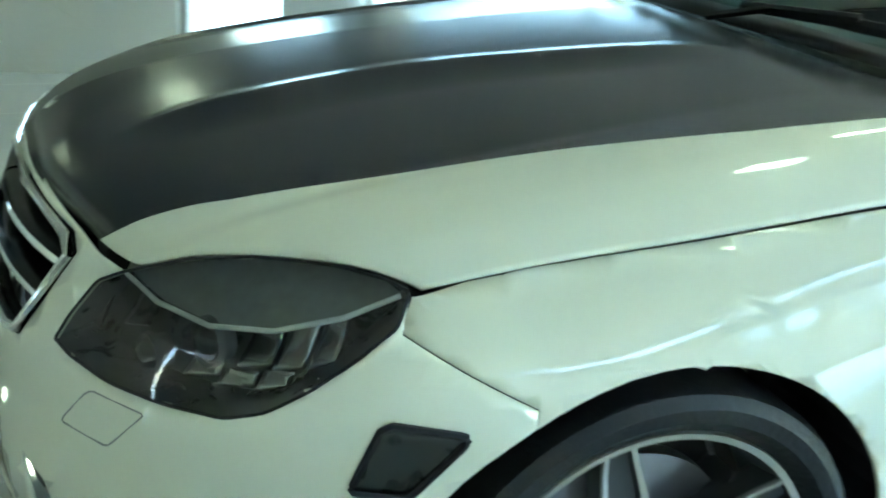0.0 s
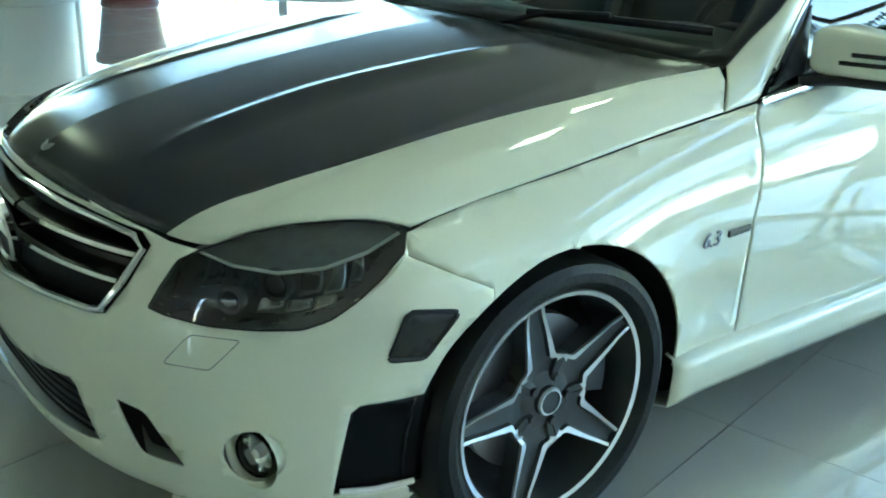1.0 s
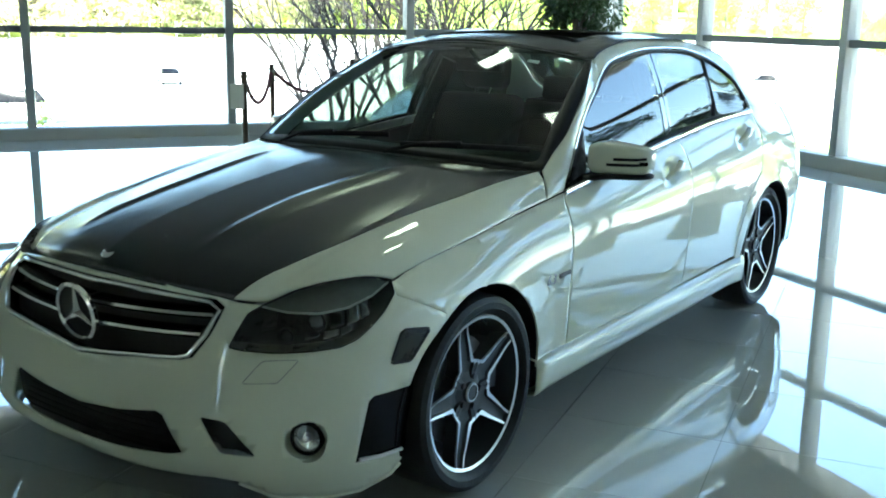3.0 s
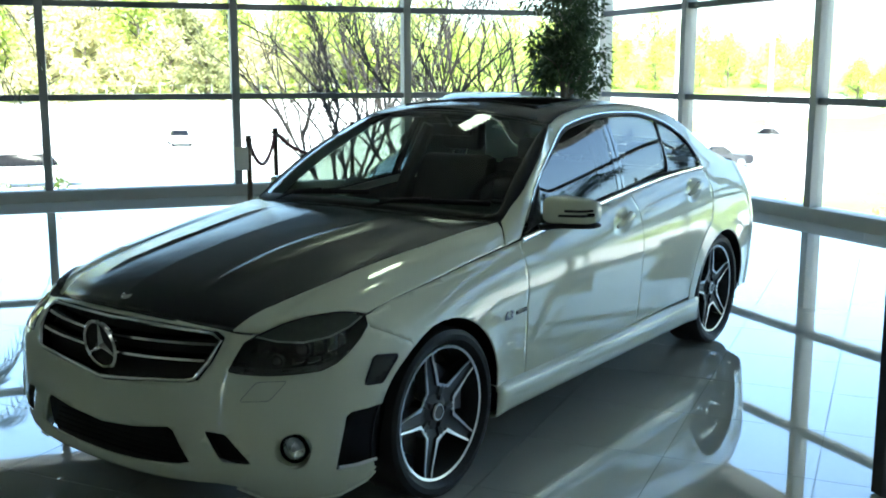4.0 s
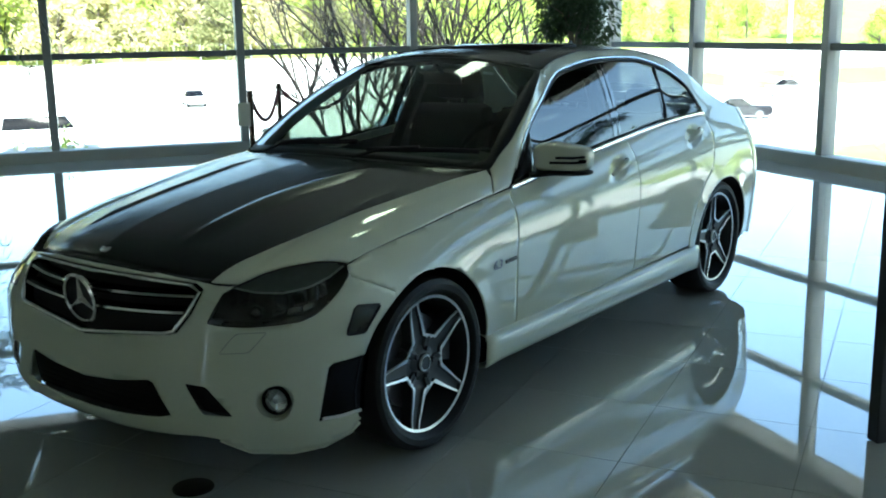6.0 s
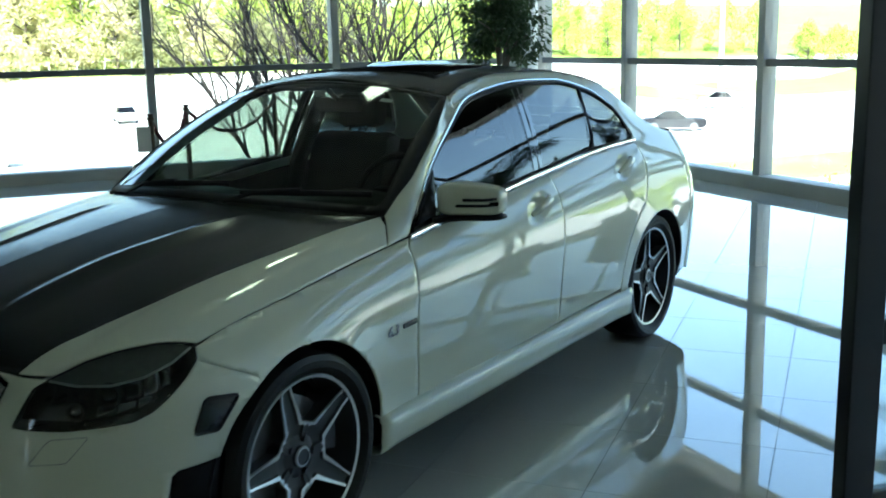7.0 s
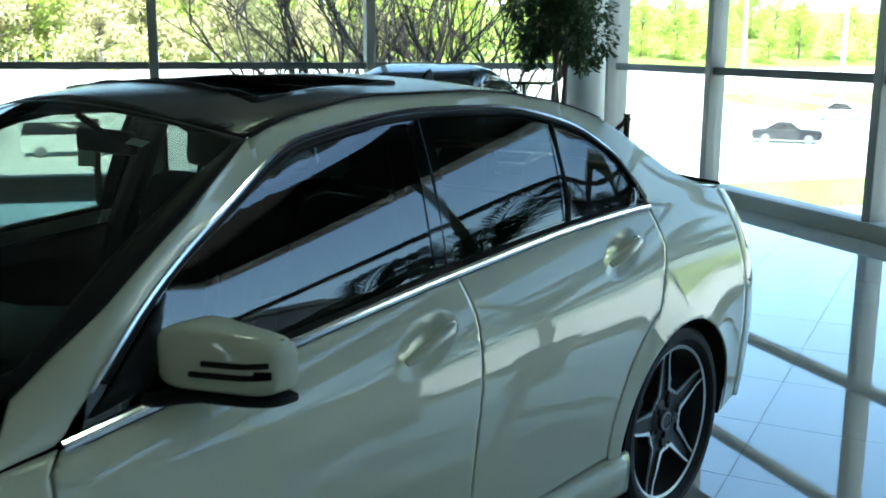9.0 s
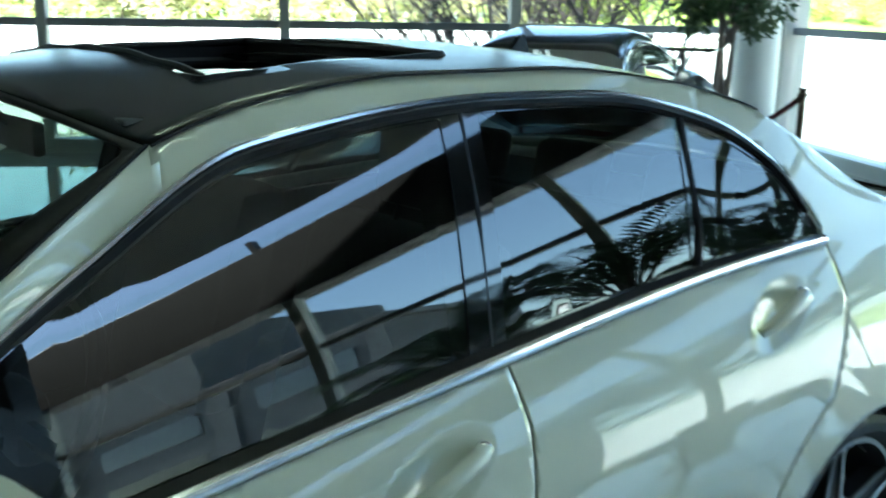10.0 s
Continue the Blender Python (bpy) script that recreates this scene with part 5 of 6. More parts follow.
# round column by the corner
column = thing("column", (COLUMN.x, COLUMN.y, 0), "round white column beside the corner windows", "column", kind="structure")
column_2 = thing("column", (COLUMN_B.x, COLUMN_B.y, 0), "round pale green-white column on the showroom floor", "column", kind="structure")
part("shaft", lathe([(0.475, 0.0), (0.475, 0.10), (0.455, 0.11), (0.455, CEILING), (0.0, CEILING)], 56), PLASTER, column_2, smooth=True)
part("shaft", lathe([(0.225, 0.0), (0.225, 0.10), (0.21, 0.11), (0.21, CEILING), (0.0, CEILING)], 40), PLASTER, column, smooth=True)

# black framed glass door ajar near the camera
door = thing("glass_door", Matrix.Translation((DOOR.x, DOOR.y, 0)) @ pose(0, 0, 0, 0, 0, DOOR_TURN), "black framed glass door standing open", "door")
part("stile", box(-0.055, 0.055, -0.03, 0.03, 0.005, 2.35, 0.004), FRAMEDARK, door, "black door stile")
part("stile", box(0.845, 0.955, -0.03, 0.03, 0.005, 2.35, 0.004), FRAMEDARK, door, "black door stile")
for z0, z1 in ((0.006, 0.14), (0.62, 0.70), (1.18, 1.26), (2.23, 2.35)):
    part("rail", box(0.058, 0.842, -0.026, 0.026, z0, z1, 0.004), FRAMEDARK, door, "black door rail")
door_pane = part("pane", box(0.058, 0.842, -0.004, 0.004, 0.142, 2.228), PANE, door)

# dark round floor box cover
cover = part("floor_cover", lathe([(0.0, 0.0062), (0.062, 0.0062), (0.070, 0.0045), (0.072, 0.0)], 36), BLACK, smooth=True)
cover.location = (-0.746, -0.404, 0.0)
tagged(cover, "round dark floor outlet cover set in the tiles", "floor cover")


# ---- plants and loose things indoors ----
def leaf_cloud(bm, centres, count, size, rng, long=1.6):
    """Small folded leaves scattered round the centres (x, y, z, radius)."""
    for _ in range(count):
        cx, cy, cz, r = centres[rng.randrange(len(centres))]
        while True:
            d = Vector((rng.uniform(-1, 1), rng.uniform(-1, 1), rng.uniform(-1, 1)))
            if 0.15 < d.length < 1:
                break
        p = Vector((cx, cy, cz)) + d * r
        way = (d + Vector((rng.uniform(-0.6, 0.6), rng.uniform(-0.6, 0.6), rng.uniform(-1.0, 0.3)))).normalized()
        side = way.cross(Vector((rng.uniform(-1, 1), rng.uniform(-1, 1), 1))).normalized()
        k = size * rng.uniform(0.6, 1.3)
        up = way.cross(side) * k * 0.18
        a, b, c, e = p, p + way * k * long * 0.5 + side * k * 0.32 + up, p + way * k * long, p + way * k * long * 0.5 - side * k * 0.32 + up
        va, vb, vc, ve = [bm.verts.new(q) for q in (a, b, c, e)]
        bm.faces.new((va, vb, vc))
        bm.faces.new((va, vc, ve))
    return bm


def potted(name, at, label, category, stand=False):
    plant = thing(name, at, label, category)
    if stand:
        profile = [(0.0, 0.0), (0.29, 0.0), (0.30, 0.02), (0.30, 0.055), (0.28, 0.07), (0.29, 0.11), (0.355, 0.52), (0.385, 0.54), (0.385, 0.62), (0.345, 0.62), (0.335, 0.56), (0.0, 0.56)]
        part("pot", lathe(profile, 48), TERRACOTTA, plant, "dark red glazed pot", smooth=True)
        part("soil", lathe([(0.0, 0.575), (0.333, 0.57), (0.333, 0.54)], 24), SOIL, plant)
        return plant
    pot = part("pot", lathe([(0.0, 0.0), (0.17, 0.0), (0.19, 0.03), (0.235, 0.36), (0.25, 0.38), (0.25, 0.41), (0.225, 0.41), (0.215, 0.37), (0.0, 0.37)], 36), POT, plant, "pale glazed pot", smooth=True)
    part("soil", lathe([(0.0, 0.378), (0.213, 0.374), (0.213, 0.36)], 24), SOIL, plant)
    return plant


def build_ficus(at):
    rng = random.Random(5)
    plant = potted("ficus_tree", at, "tall potted fig tree with dense dark leaves by the column", "plant")
    stems = bmesh.new()
    for k in range(3):
        q = 2.1 * k
        pts = [(0.05 * math.cos(q + 1.2 * h) * (1 + h * 0.4), 0.05 * math.sin(q + 1.2 * h) * (1 + h * 0.4), 0.36 + h) for h in np.linspace(0, 1.4, 8)]
        add_tube(stems, pts, [0.034 - 0.002 * i for i in range(8)], 8)
    for k in range(14):
        q, h = rng.uniform(0, 6.28), rng.uniform(1.3, 2.9)
        add_tube(stems, [(0, 0, h - 0.3), (0.2 * math.cos(q), 0.2 * math.sin(q), h), (0.42 * math.cos(q), 0.42 * math.sin(q), h + 0.1)], [0.016, 0.010, 0.004], 6)
    bmesh.ops.recalc_face_normals(stems, faces=stems.faces)
    part("trunk", stems, BARK, plant, "twisted brown stems", smooth=True)
    centres = [(rng.gauss(0, 0.17), rng.gauss(0, 0.17), rng.uniform(1.55, 3.4), rng.uniform(0.16, 0.28)) for _ in range(56)]
    centres += [(rng.gauss(0, 0.24), rng.gauss(0, 0.24), rng.uniform(1.36, 2.0), rng.uniform(0.10, 0.16)) for _ in range(14)]
    part("crown", leaf_cloud(bmesh.new(), centres, 8200, 0.055, rng), LEAF_C, plant, "dense dark green drooping leaves")
    return plant


def build_palm(at, height, seed, fronds=13, reach=1.15, stand=False, stem=0.0, droop=0.55):
    rng = random.Random(seed)
    plant = potted("potted_palm", at, "potted areca palm with long arching fronds", "plant", stand)
    foot = stem or (0.59 if stand else 0.38)
    stalks, leaves = bmesh.new(), bmesh.new()
    if stem:
        add_tube(stalks, [(0, 0, 0.36), (0.015, 0.01, 0.36 + (stem - 0.36) * 0.5), (0, 0, stem + 0.03)], [0.034, 0.027, 0.030], 8)
    for k in range(fronds):
        q = 2 * math.pi * k / fronds + rng.uniform(-0.25, 0.25)
        out, top = reach * rng.uniform(0.7, 1.1), height * rng.uniform(0.68, 1.0)
        pts = []
        for t in np.linspace(0, 1, 12):
            r = 0.05 + out * t**1.6
            z = foot + (top - foot) * (1.35 * t - 0.35 * t**2) - droop * out * max(0, t - 0.55) ** 2 * 2.2
            pts.append(Vector((r * math.cos(q), r * math.sin(q), z)))
        add_tube(stalks, pts, [0.014 - 0.0010 * i for i in range(12)], 5)
        for i in range(4, 12):
            for j in range(3):
                t = j / 3
                p = pts[i - 1].lerp(pts[i], t)
                way = (pts[i] - pts[i - 1]).normalized()
                side0 = way.cross(Vector((0, 0, 1))).normalized()
                long = 0.42 * math.sin(math.pi * min(1, (i - 3 + t) / 9.5)) ** 0.6 * rng.uniform(0.85, 1.1)
                for s in (1, -1):
                    tip = p + (side0 * s * 0.75 + way * 0.62 + Vector((0, 0, -0.28))).normalized() * long
                    mid = p.lerp(tip, 0.45) + Vector((0, 0, 0.035))
                    w = way * 0.016
                    vs = [leaves.verts.new(c) for c in (p, mid + w, tip, mid - w)]
                    leaves.faces.new(vs)
    bmesh.ops.recalc_face_normals(stalks, faces=stalks.faces)
    part("trunk", stalks, BARK, plant, "slim palm trunk with arching stalks", smooth=True)
    part("crown", leaves, LEAF_D, plant, "long feathered green fronds")
    return plant


build_ficus((FICUS.x, FICUS.y, 0))
inward = -OUT_B
for u, gap, h, seed in ((8.2, 0.9, 2.0, 1), (9.2, 1.0, 2.3, 2), (10.3, 0.9, 2.1, 3)):
    p = CORNER + ALONG_B * u + inward * gap
    build_palm((p.x, p.y, 0), h, seed, 13, 0.85, False, 1.15)
build_palm((PALM.x, PALM.y, 0), 3.35, 4, 19, 1.55, True, 1.1, 2.6)


def build_stanchion(x, y, h=1.0):
    post = thing("stanchion", (x, y, 0), "dark bronze barrier post on a round base", "barrier post", group="rope barrier posts")
    part("base", lathe([(0.0, 0.0), (0.17, 0.0), (0.17, 0.012), (0.10, 0.03), (0.03, 0.045), (0.0, 0.045)], 32), BRASS, post, smooth=True)
    part("pole", lathe([(0.0, 0.04), (0.026, 0.04), (0.026, h - 0.06), (0.034, h - 0.055), (0.034, h - 0.035), (0.026, h - 0.03), (0.026, h - 0.012), (0.033, h - 0.008), (0.033, h), (0.0, h)], 20), BRASS, post, smooth=True)
    return post


def build_rope(a, b, sag):
    a, b = Vector(a), Vector(b)
    pts = [a.lerp(b, t) - Vector((0, 0, sag * 4 * t * (1 - t))) for t in np.linspace(0, 1, 15)]
    rope = part("barrier_rope", tube(pts, 0.019, 8), ROPE, smooth=True)
    tagged(rope, "dark red velvet rope hanging between barrier posts", "rope")
    for p, q in ((a, pts[1]), (b, pts[-2])):
        part("hook", tube([p, p.lerp(q, 0.5)], 0.022, 8), BRASS, rope)


for x, y in STANCHIONS_A + STANCHIONS_B:
    build_stanchion(x, y)
for row in (STANCHIONS_A, STANCHIONS_B):
    for (x0, y0), (x1, y1) in zip(row, row[1:]):
        build_rope((x0, y0, 0.95), (x1, y1, 0.95), 0.28)

sign_at = Vector((*STANCHIONS_A[0], 0)) + Vector((-0.06, 0.03, 0))
notice = part("notice_card", box(-0.012, 0.0, -0.06, 0.06, 0.67, 0.89, 0.003), PAPER)
notice.matrix_basis = Matrix.Translation(sign_at) @ pose(0, 0, 0, 0, 0, 40)
tagged(notice, "plain white notice card on the barrier post", "sign")

# ---- outdoors ----
def ground_z(d):
    return GROUND(d)


GROUND = curve((-40, -0.45), (1.5, -0.45), (4, -0.9), (14, -4.9), (30, -5.2), (80, -5.0), (95, -4.3), (112, -1.5), (125, 0.5), (200, 9.0), (420, 16.0), (3000, 18.0))


def outside_distance(p):
    """How far a place lies out from the two glass walls."""
    q = Vector((p[0], p[1], 0)) - CORNER
    return max(q.dot(OUT_A), q.dot(OUT_B))


sheet = bmesh.new()
ticks = [-2500, -900, -400, -200, -120, -80, -50, -30, -18, -9, -4, -1, 1, 2.5, 4, 6, 8, 10, 12, 14, 18, 24, 32, 44, 58, 67, 72, 76, 82, 88, 96, 104, 112, 120, 128, 140, 156, 176, 200, 240, 320, 500, 900, 2500]
verts = {}
for i, a in enumerate(ticks):
    for j, b in enumerate(ticks):
        p = CORNER + OUT_A * a + OUT_B * b
        verts[i, j] = sheet.verts.new((p.x, p.y, ground_z(max(a, b)) + (0.25 * noise.noise(Vector((p.x * 0.08, p.y * 0.08, 0))) if max(a, b) > 100 else 0)))
for i in range(len(ticks) - 1):
    for j in range(len(ticks) - 1):
        f = sheet.faces.new((verts[i, j], verts[i + 1, j], verts[i + 1, j + 1], verts[i, j + 1]))
        a, b = (ticks[i] + ticks[i + 1]) / 2, (ticks[j] + ticks[j + 1]) / 2
        d = max(a, b)
        green = (d > 110 and a > 0) or (76 < a < 96 and (58 < b < 67 or 72 < b < 110)) or (b > 20 and 22 < a < 32)
        f.material_index = 1 if green else 0
ground = part("ground", sheet, [LOT, GRASS], None, smooth=True, normals=True)
tagged(ground, "pale concrete car park with grass banks rising to the trees", "ground", kind="structure")


def build_tree(seed, leaf, height, spread, name, label):
    rng = random.Random(seed)
    tree = thing(name, (0, 0, -200), label, "tree", group="trees on the bank")
    wood = bmesh.new()
    add_tube(wood, [(0, 0, -0.5), (0.1, 0, height * 0.2), (0.0, 0.15, height * 0.45), (0.1, 0.1, height * 0.8)], [0.28, 0.22, 0.15, 0.05], 8)
    for k in range(9):
        q, h = rng.uniform(0, 6.28), height * rng.uniform(0.2, 0.7)
        r = spread * rng.uniform(0.5, 0.9)
        add_tube(wood, [(0, 0, h), (r * 0.5 * math.cos(q), r * 0.5 * math.sin(q), h + r * 0.3), (r * math.cos(q), r * math.sin(q), h + r * 0.45)], [0.10, 0.06, 0.02], 5)
    bmesh.ops.recalc_face_normals(wood, faces=wood.faces)
    part("trunk", wood, BARK, tree, smooth=True)
    centres = []
    for _ in range(46):
        q, r, h = rng.uniform(0, 6.28), spread * rng.random() ** 0.5, rng.uniform(0.06, 1.0)
        w = math.sin(math.pi * min(0.93, 0.22 + 0.75 * h))
        centres.append((r * w * math.cos(q), r * w * math.sin(q), height * h, rng.uniform(0.5, 1.15) * spread * 0.30))
    part("crown", leaf_cloud(bmesh.new(), centres, 2400, 0.46, rng, 1.1), leaf, tree)
    return tree


kinds = [build_tree(21, LEAF_A, 9.0, 4.0, "broadleaf_tree", "bright green leafy tree on the grass bank"),
         build_tree(22, LEAF_A, 12.0, 4.6, "broadleaf_tree", "tall bright green tree on the grass bank"),
         build_tree(23, LEAF_B, 7.5, 3.8, "scrub_tree", "dry yellow-brown scrubby tree on the bank"),
         build_tree(24, LEAF_B, 5.0, 3.2, "scrub_tree", "low dry bush on the bank"),
         build_tree(25, LEAF_E, 5.5, 3.4, "scrub_tree", "dark olive bush on the bank")]
rng = random.Random(77)
placed = set()


def plant_at(kind, a, b, size):
    p = CORNER + OUT_A * a + OUT_B * b
    m = Matrix.Translation((p.x, p.y, ground_z(max(a, b)) - 0.3)) @ pose(0, 0, 0, 0, 0, rng.uniform(0, 360)) @ Matrix.Scale(size, 4)
    if kind not in placed:
        placed.add(kind)
        kinds[kind].matrix_basis = m
        return
    ob = copy_thing(kinds[kind], m)
    ob.matrix_basis = m


# woods along the bank behind the car park, drier on one side
for row, (d, step) in enumerate(((116, 6.5), (126, 7.5), (140, 9))):
    b = -75.0
    while b < 105:
        x = b + rng.uniform(-2, 2)
        side = x < 32
        kind = rng.choice((2, 3, 2, 0, 3, 4, 2) if side else (0, 1, 0, 1))
        plant_at(kind, d + rng.uniform(-3, 3) + (0 if side else 2), x, rng.uniform(0.8, 1.2) * (1.0 + 0.12 * row) * (1.25 if x < 40 else 0.62))
        b += step
    a = 112.0
    while a > 6 and row < 2:
        plant_at(rng.choice((0, 1, 0, 0)), a + rng.uniform(-2, 2), d - 12 + rng.uniform(-3, 3), rng.uniform(0.42, 0.66) * (1.0 - 0.2 * row))
        a -= step * 0.8

def build_shrub(at, seed, stems, tall):
    """Bare many-stemmed young tree outside the glass."""
    rng = random.Random(seed)
    plant = thing("bare_tree", at, "bare many-stemmed young tree outside the glass", "tree", group="bare trees outside")
    twigs = bmesh.new()

    def grow(p, way, length, r, depth):
        pts, q = [p], p
        for _ in range(5):
            way = (way + Vector((rng.gauss(0, 0.14), rng.gauss(0, 0.14), rng.gauss(0.03, 0.08)))).normalized()
            q = q + way * length / 5
            pts.append(q)
        add_tube(twigs, pts, [r * (1 - 0.11 * i) for i in range(6)], 5)
        if depth:
            for k in range(4 if depth > 1 else 3):
                i = rng.randrange(2, 6)
                bend = Vector((rng.gauss(0, 0.5), rng.gauss(0, 0.5), rng.uniform(-0.1, 0.4)))
                grow(pts[i], (way + bend).normalized(), length * rng.uniform(0.45, 0.75), r * 0.55, depth - 1)

    for k in range(stems):
        q = 2 * math.pi * k / stems + rng.uniform(-0.2, 0.2)
        grow(Vector((0.08 * math.cos(q), 0.08 * math.sin(q), 0.0)), Vector((0.42 * math.cos(q), 0.42 * math.sin(q), 0.9)).normalized(), tall * rng.uniform(0.7, 1.05), 0.042, 3)
    bmesh.ops.recalc_face_normals(twigs, faces=twigs.faces)
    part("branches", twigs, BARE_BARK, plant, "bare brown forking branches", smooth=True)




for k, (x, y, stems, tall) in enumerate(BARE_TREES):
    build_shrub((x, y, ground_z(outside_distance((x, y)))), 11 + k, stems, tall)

# plain grey building across the yard, mirrored in the side windows
block_at = frame_of(ALONG_B, OUT_B) @ Matrix.Translation((45, 31, 0))
block = thing("office_building", block_at, "large plain grey concrete building across the yard", "building")
part("wall", box(-25, 25, -9, 9, -6, 8.0, 0.05), CONCRETE, block, "grey concrete facade")
part("roof", box(-25.3, 25.3, -9.3, 9.3, 8.01, 8.5, 0.05), BAND, block, "dark flat roof edge")
part("upper_storey", box(-18, 24, -8.9, 8.9, 8.51, 14.5, 0.05), CONCRETE, block, "set-back grey upper storey")
for k in range(9):
    part("pilaster", box(-25 + 6 * k, -24.2 + 6 * k, -9.35, -9.01, -6, 7.9, 0.03), CONCRETE, block)
    for z in (-1.5, 2.0, 5.2):
        part("window", box(-23.6 + 6 * k, -19.8 + 6 * k, -9.12, -9.005, z, z + 1.7, 0.02), TINTED, block)

# chain-link fence at the foot of the woods
fence = thing("fence", CORNER + OUT_A * 111 + OUT_B * -70 + Vector((0, 0, ground_z(111))), "grey wire fence along the bank", "fence")
for k in range(40):
    p = OUT_B * (3.0 * k)
    part("post", box(p.x - 0.05, p.x + 0.05, p.y - 0.05, p.y + 0.05, 0, 2.0), GALV, fence)
for z in (0.1, 1.0, 1.95):
    q = OUT_B * 117
    part("wire", tube([(0, 0, z), (q.x, q.y, z)], 0.009, 4), GALV, fence)


def build_far_car(name, colour, label, a, b, turn, tall=1.45, long=4.6, van=False):
    """A parked vehicle far off: body, cabin glass, wheels, lamps."""
    p = CORNER + OUT_A * a + OUT_B * b
    ob = thing(name, Matrix.Translation((p.x, p.y, ground_z(max(a, b)))) @ pose(0, 0, 0, 0, 0, turn), label, "car", group="vehicles in the car park")
    coat = surface("far_paint", colour, 0.55, vary=0.04, spec=0.2)
    h = long / 2
    belt = tall * 0.60
    top = [(-h, 0.45), (-h, belt * 0.95), (-h + 0.15, belt), (-h * 0.42, belt + 0.05), (h * 0.62, belt + 0.06), (h - 0.12, belt * 0.98), (h, belt * 0.8), (h, 0.4), (h - 0.2, 0.25), (-h + 0.2, 0.25)]
    if van:
        top = [(-h, 0.45), (-h, belt), (-h + 0.2, belt + 0.06), (h - 0.05, belt + 0.05), (h, 0.4), (h - 0.2, 0.28), (-h + 0.2, 0.28)]
    body = bmesh.new()
    sides = [[body.verts.new((x, s * 0.88, z)) for x, z in top] for s in (-1, 1)]
    body.faces.new(sides[0])
    body.faces.new(sides[1])
    for k in range(len(top)):
        j = (k + 1) % len(top)
        body.faces.new((sides[0][k], sides[0][j], sides[1][j], sides[1][k]))
    bmesh.ops.recalc_face_normals(body, faces=body.faces)
    bmesh.ops.bevel(body, geom=body.edges[:], offset=0.06, segments=2, affect="EDGES")
    part("body", body, coat, ob, smooth=True)
    cab = [(-h * 0.42, belt), (-h * 0.12, tall - 0.04), (h * 0.28, tall - 0.03), (h * 0.64, belt)]
    if van:
        cab = [(-h * 0.55, belt), (-h * 0.34, tall - 0.03), (h - 0.25, tall - 0.03), (h - 0.06, belt)]
    house = bmesh.new()
    lo_hi = [[house.verts.new((x, s * (0.80 if k in (0, 3) else 0.62), z)) for k, (x, z) in enumerate(cab)] for s in (-1, 1)]
    house.faces.new(lo_hi[0])
    house.faces.new(lo_hi[1])
    for k in range(4):
        j = (k + 1) % 4
        house.faces.new((lo_hi[0][k], lo_hi[0][j], lo_hi[1][j], lo_hi[1][k]))
    bmesh.ops.recalc_face_normals(house, faces=house.faces)
    bmesh.ops.bevel(house, geom=house.edges[:], offset=0.04, segments=1, affect="EDGES")
    part("windows", house, GLOSSBLACK, ob, smooth=True)
    part("roof", box(cab[1][0], cab[2][0], -0.60, 0.60, tall - 0.05, tall, 0.02), coat, ob)
    for x in (-h * 0.62, h * 0.60):
        for s in (-1, 1):
            w = part("wheel", lathe([(0.0, -0.1), (0.20, -0.11), (0.31, -0.10), (0.33, -0.06), (0.33, 0.1), (0.0, 0.1)], 24, "y", [1, 1, 0, 0, 0]), [RUBBER, DISC], ob, smooth=True)
            w.matrix_local = Matrix.Translation((x, s * 0.80, 0.33)) @ pose(0, 0, 0, 0, 0, 0 if s < 0 else 180)
    for s in (-1, 1):
        part("tail_lamp", box(h - 0.03, h + 0.01, s * 0.70 - 0.12, s * 0.70 + 0.12, belt - 0.2, belt - 0.05), REDLENS, ob)
        part("headlamp", box(-h - 0.01, -h + 0.03, s * 0.66 - 0.14, s * 0.66 + 0.14, 0.55, 0.68), CLEAR, ob)
    return ob


for row in FAR_CARS:
    build_far_car(*row)

# lamp posts in the car park
def build_post(a, b, h):
    p = CORNER + OUT_A * a + OUT_B * b
    post = thing("street_lamp", (p.x, p.y, ground_z(max(a, b))), "tall white lamp post in the car park", "street lamp", group="car park lamps")
    part("foot", lathe([(0.0, 0.0), (0.35, 0.0), (0.35, 0.7), (0.0, 0.7)], 20), LOT, post)
    part("pole", lathe([(0.0, 0.7), (0.26, 0.7), (0.20, h), (0.0, h)], 16), PLASTER, post, smooth=True)
    part("head", box(-0.9, 0.9, -0.18, 0.18, h, h + 0.15, 0.03), GALV, post)


for a, b, h in POSTS:
    build_post(a, b, h)

# low planting at the foot of the glass outside
for k, (wall, u, d, n, size) in enumerate(BUSHES):
    along, out = (ALONG_A, OUT_A) if wall == "a" else (ALONG_B, OUT_B)
    p = CORNER + along * u + out * d
    rng2 = random.Random(200 + k)
    bush = thing("low_bush", (p.x, p.y, ground_z(d)), "small green bush at the foot of the glass", "bush", group="bushes outside")
    part("stem", tube([(0, 0, -0.1), (0.03, 0, size * 0.6), (0.0, 0.05, size)], [0.02, 0.012, 0.004], 6), BARK, bush)
    part("foliage", leaf_cloud(bmesh.new(), [(rng2.gauss(0, size * 0.4), rng2.gauss(0, size * 0.4), rng2.uniform(0.35, 0.95) * size, size * 0.25) for _ in range(12)], n, 0.06, rng2), LEAF_A, bush)

build_sedan()


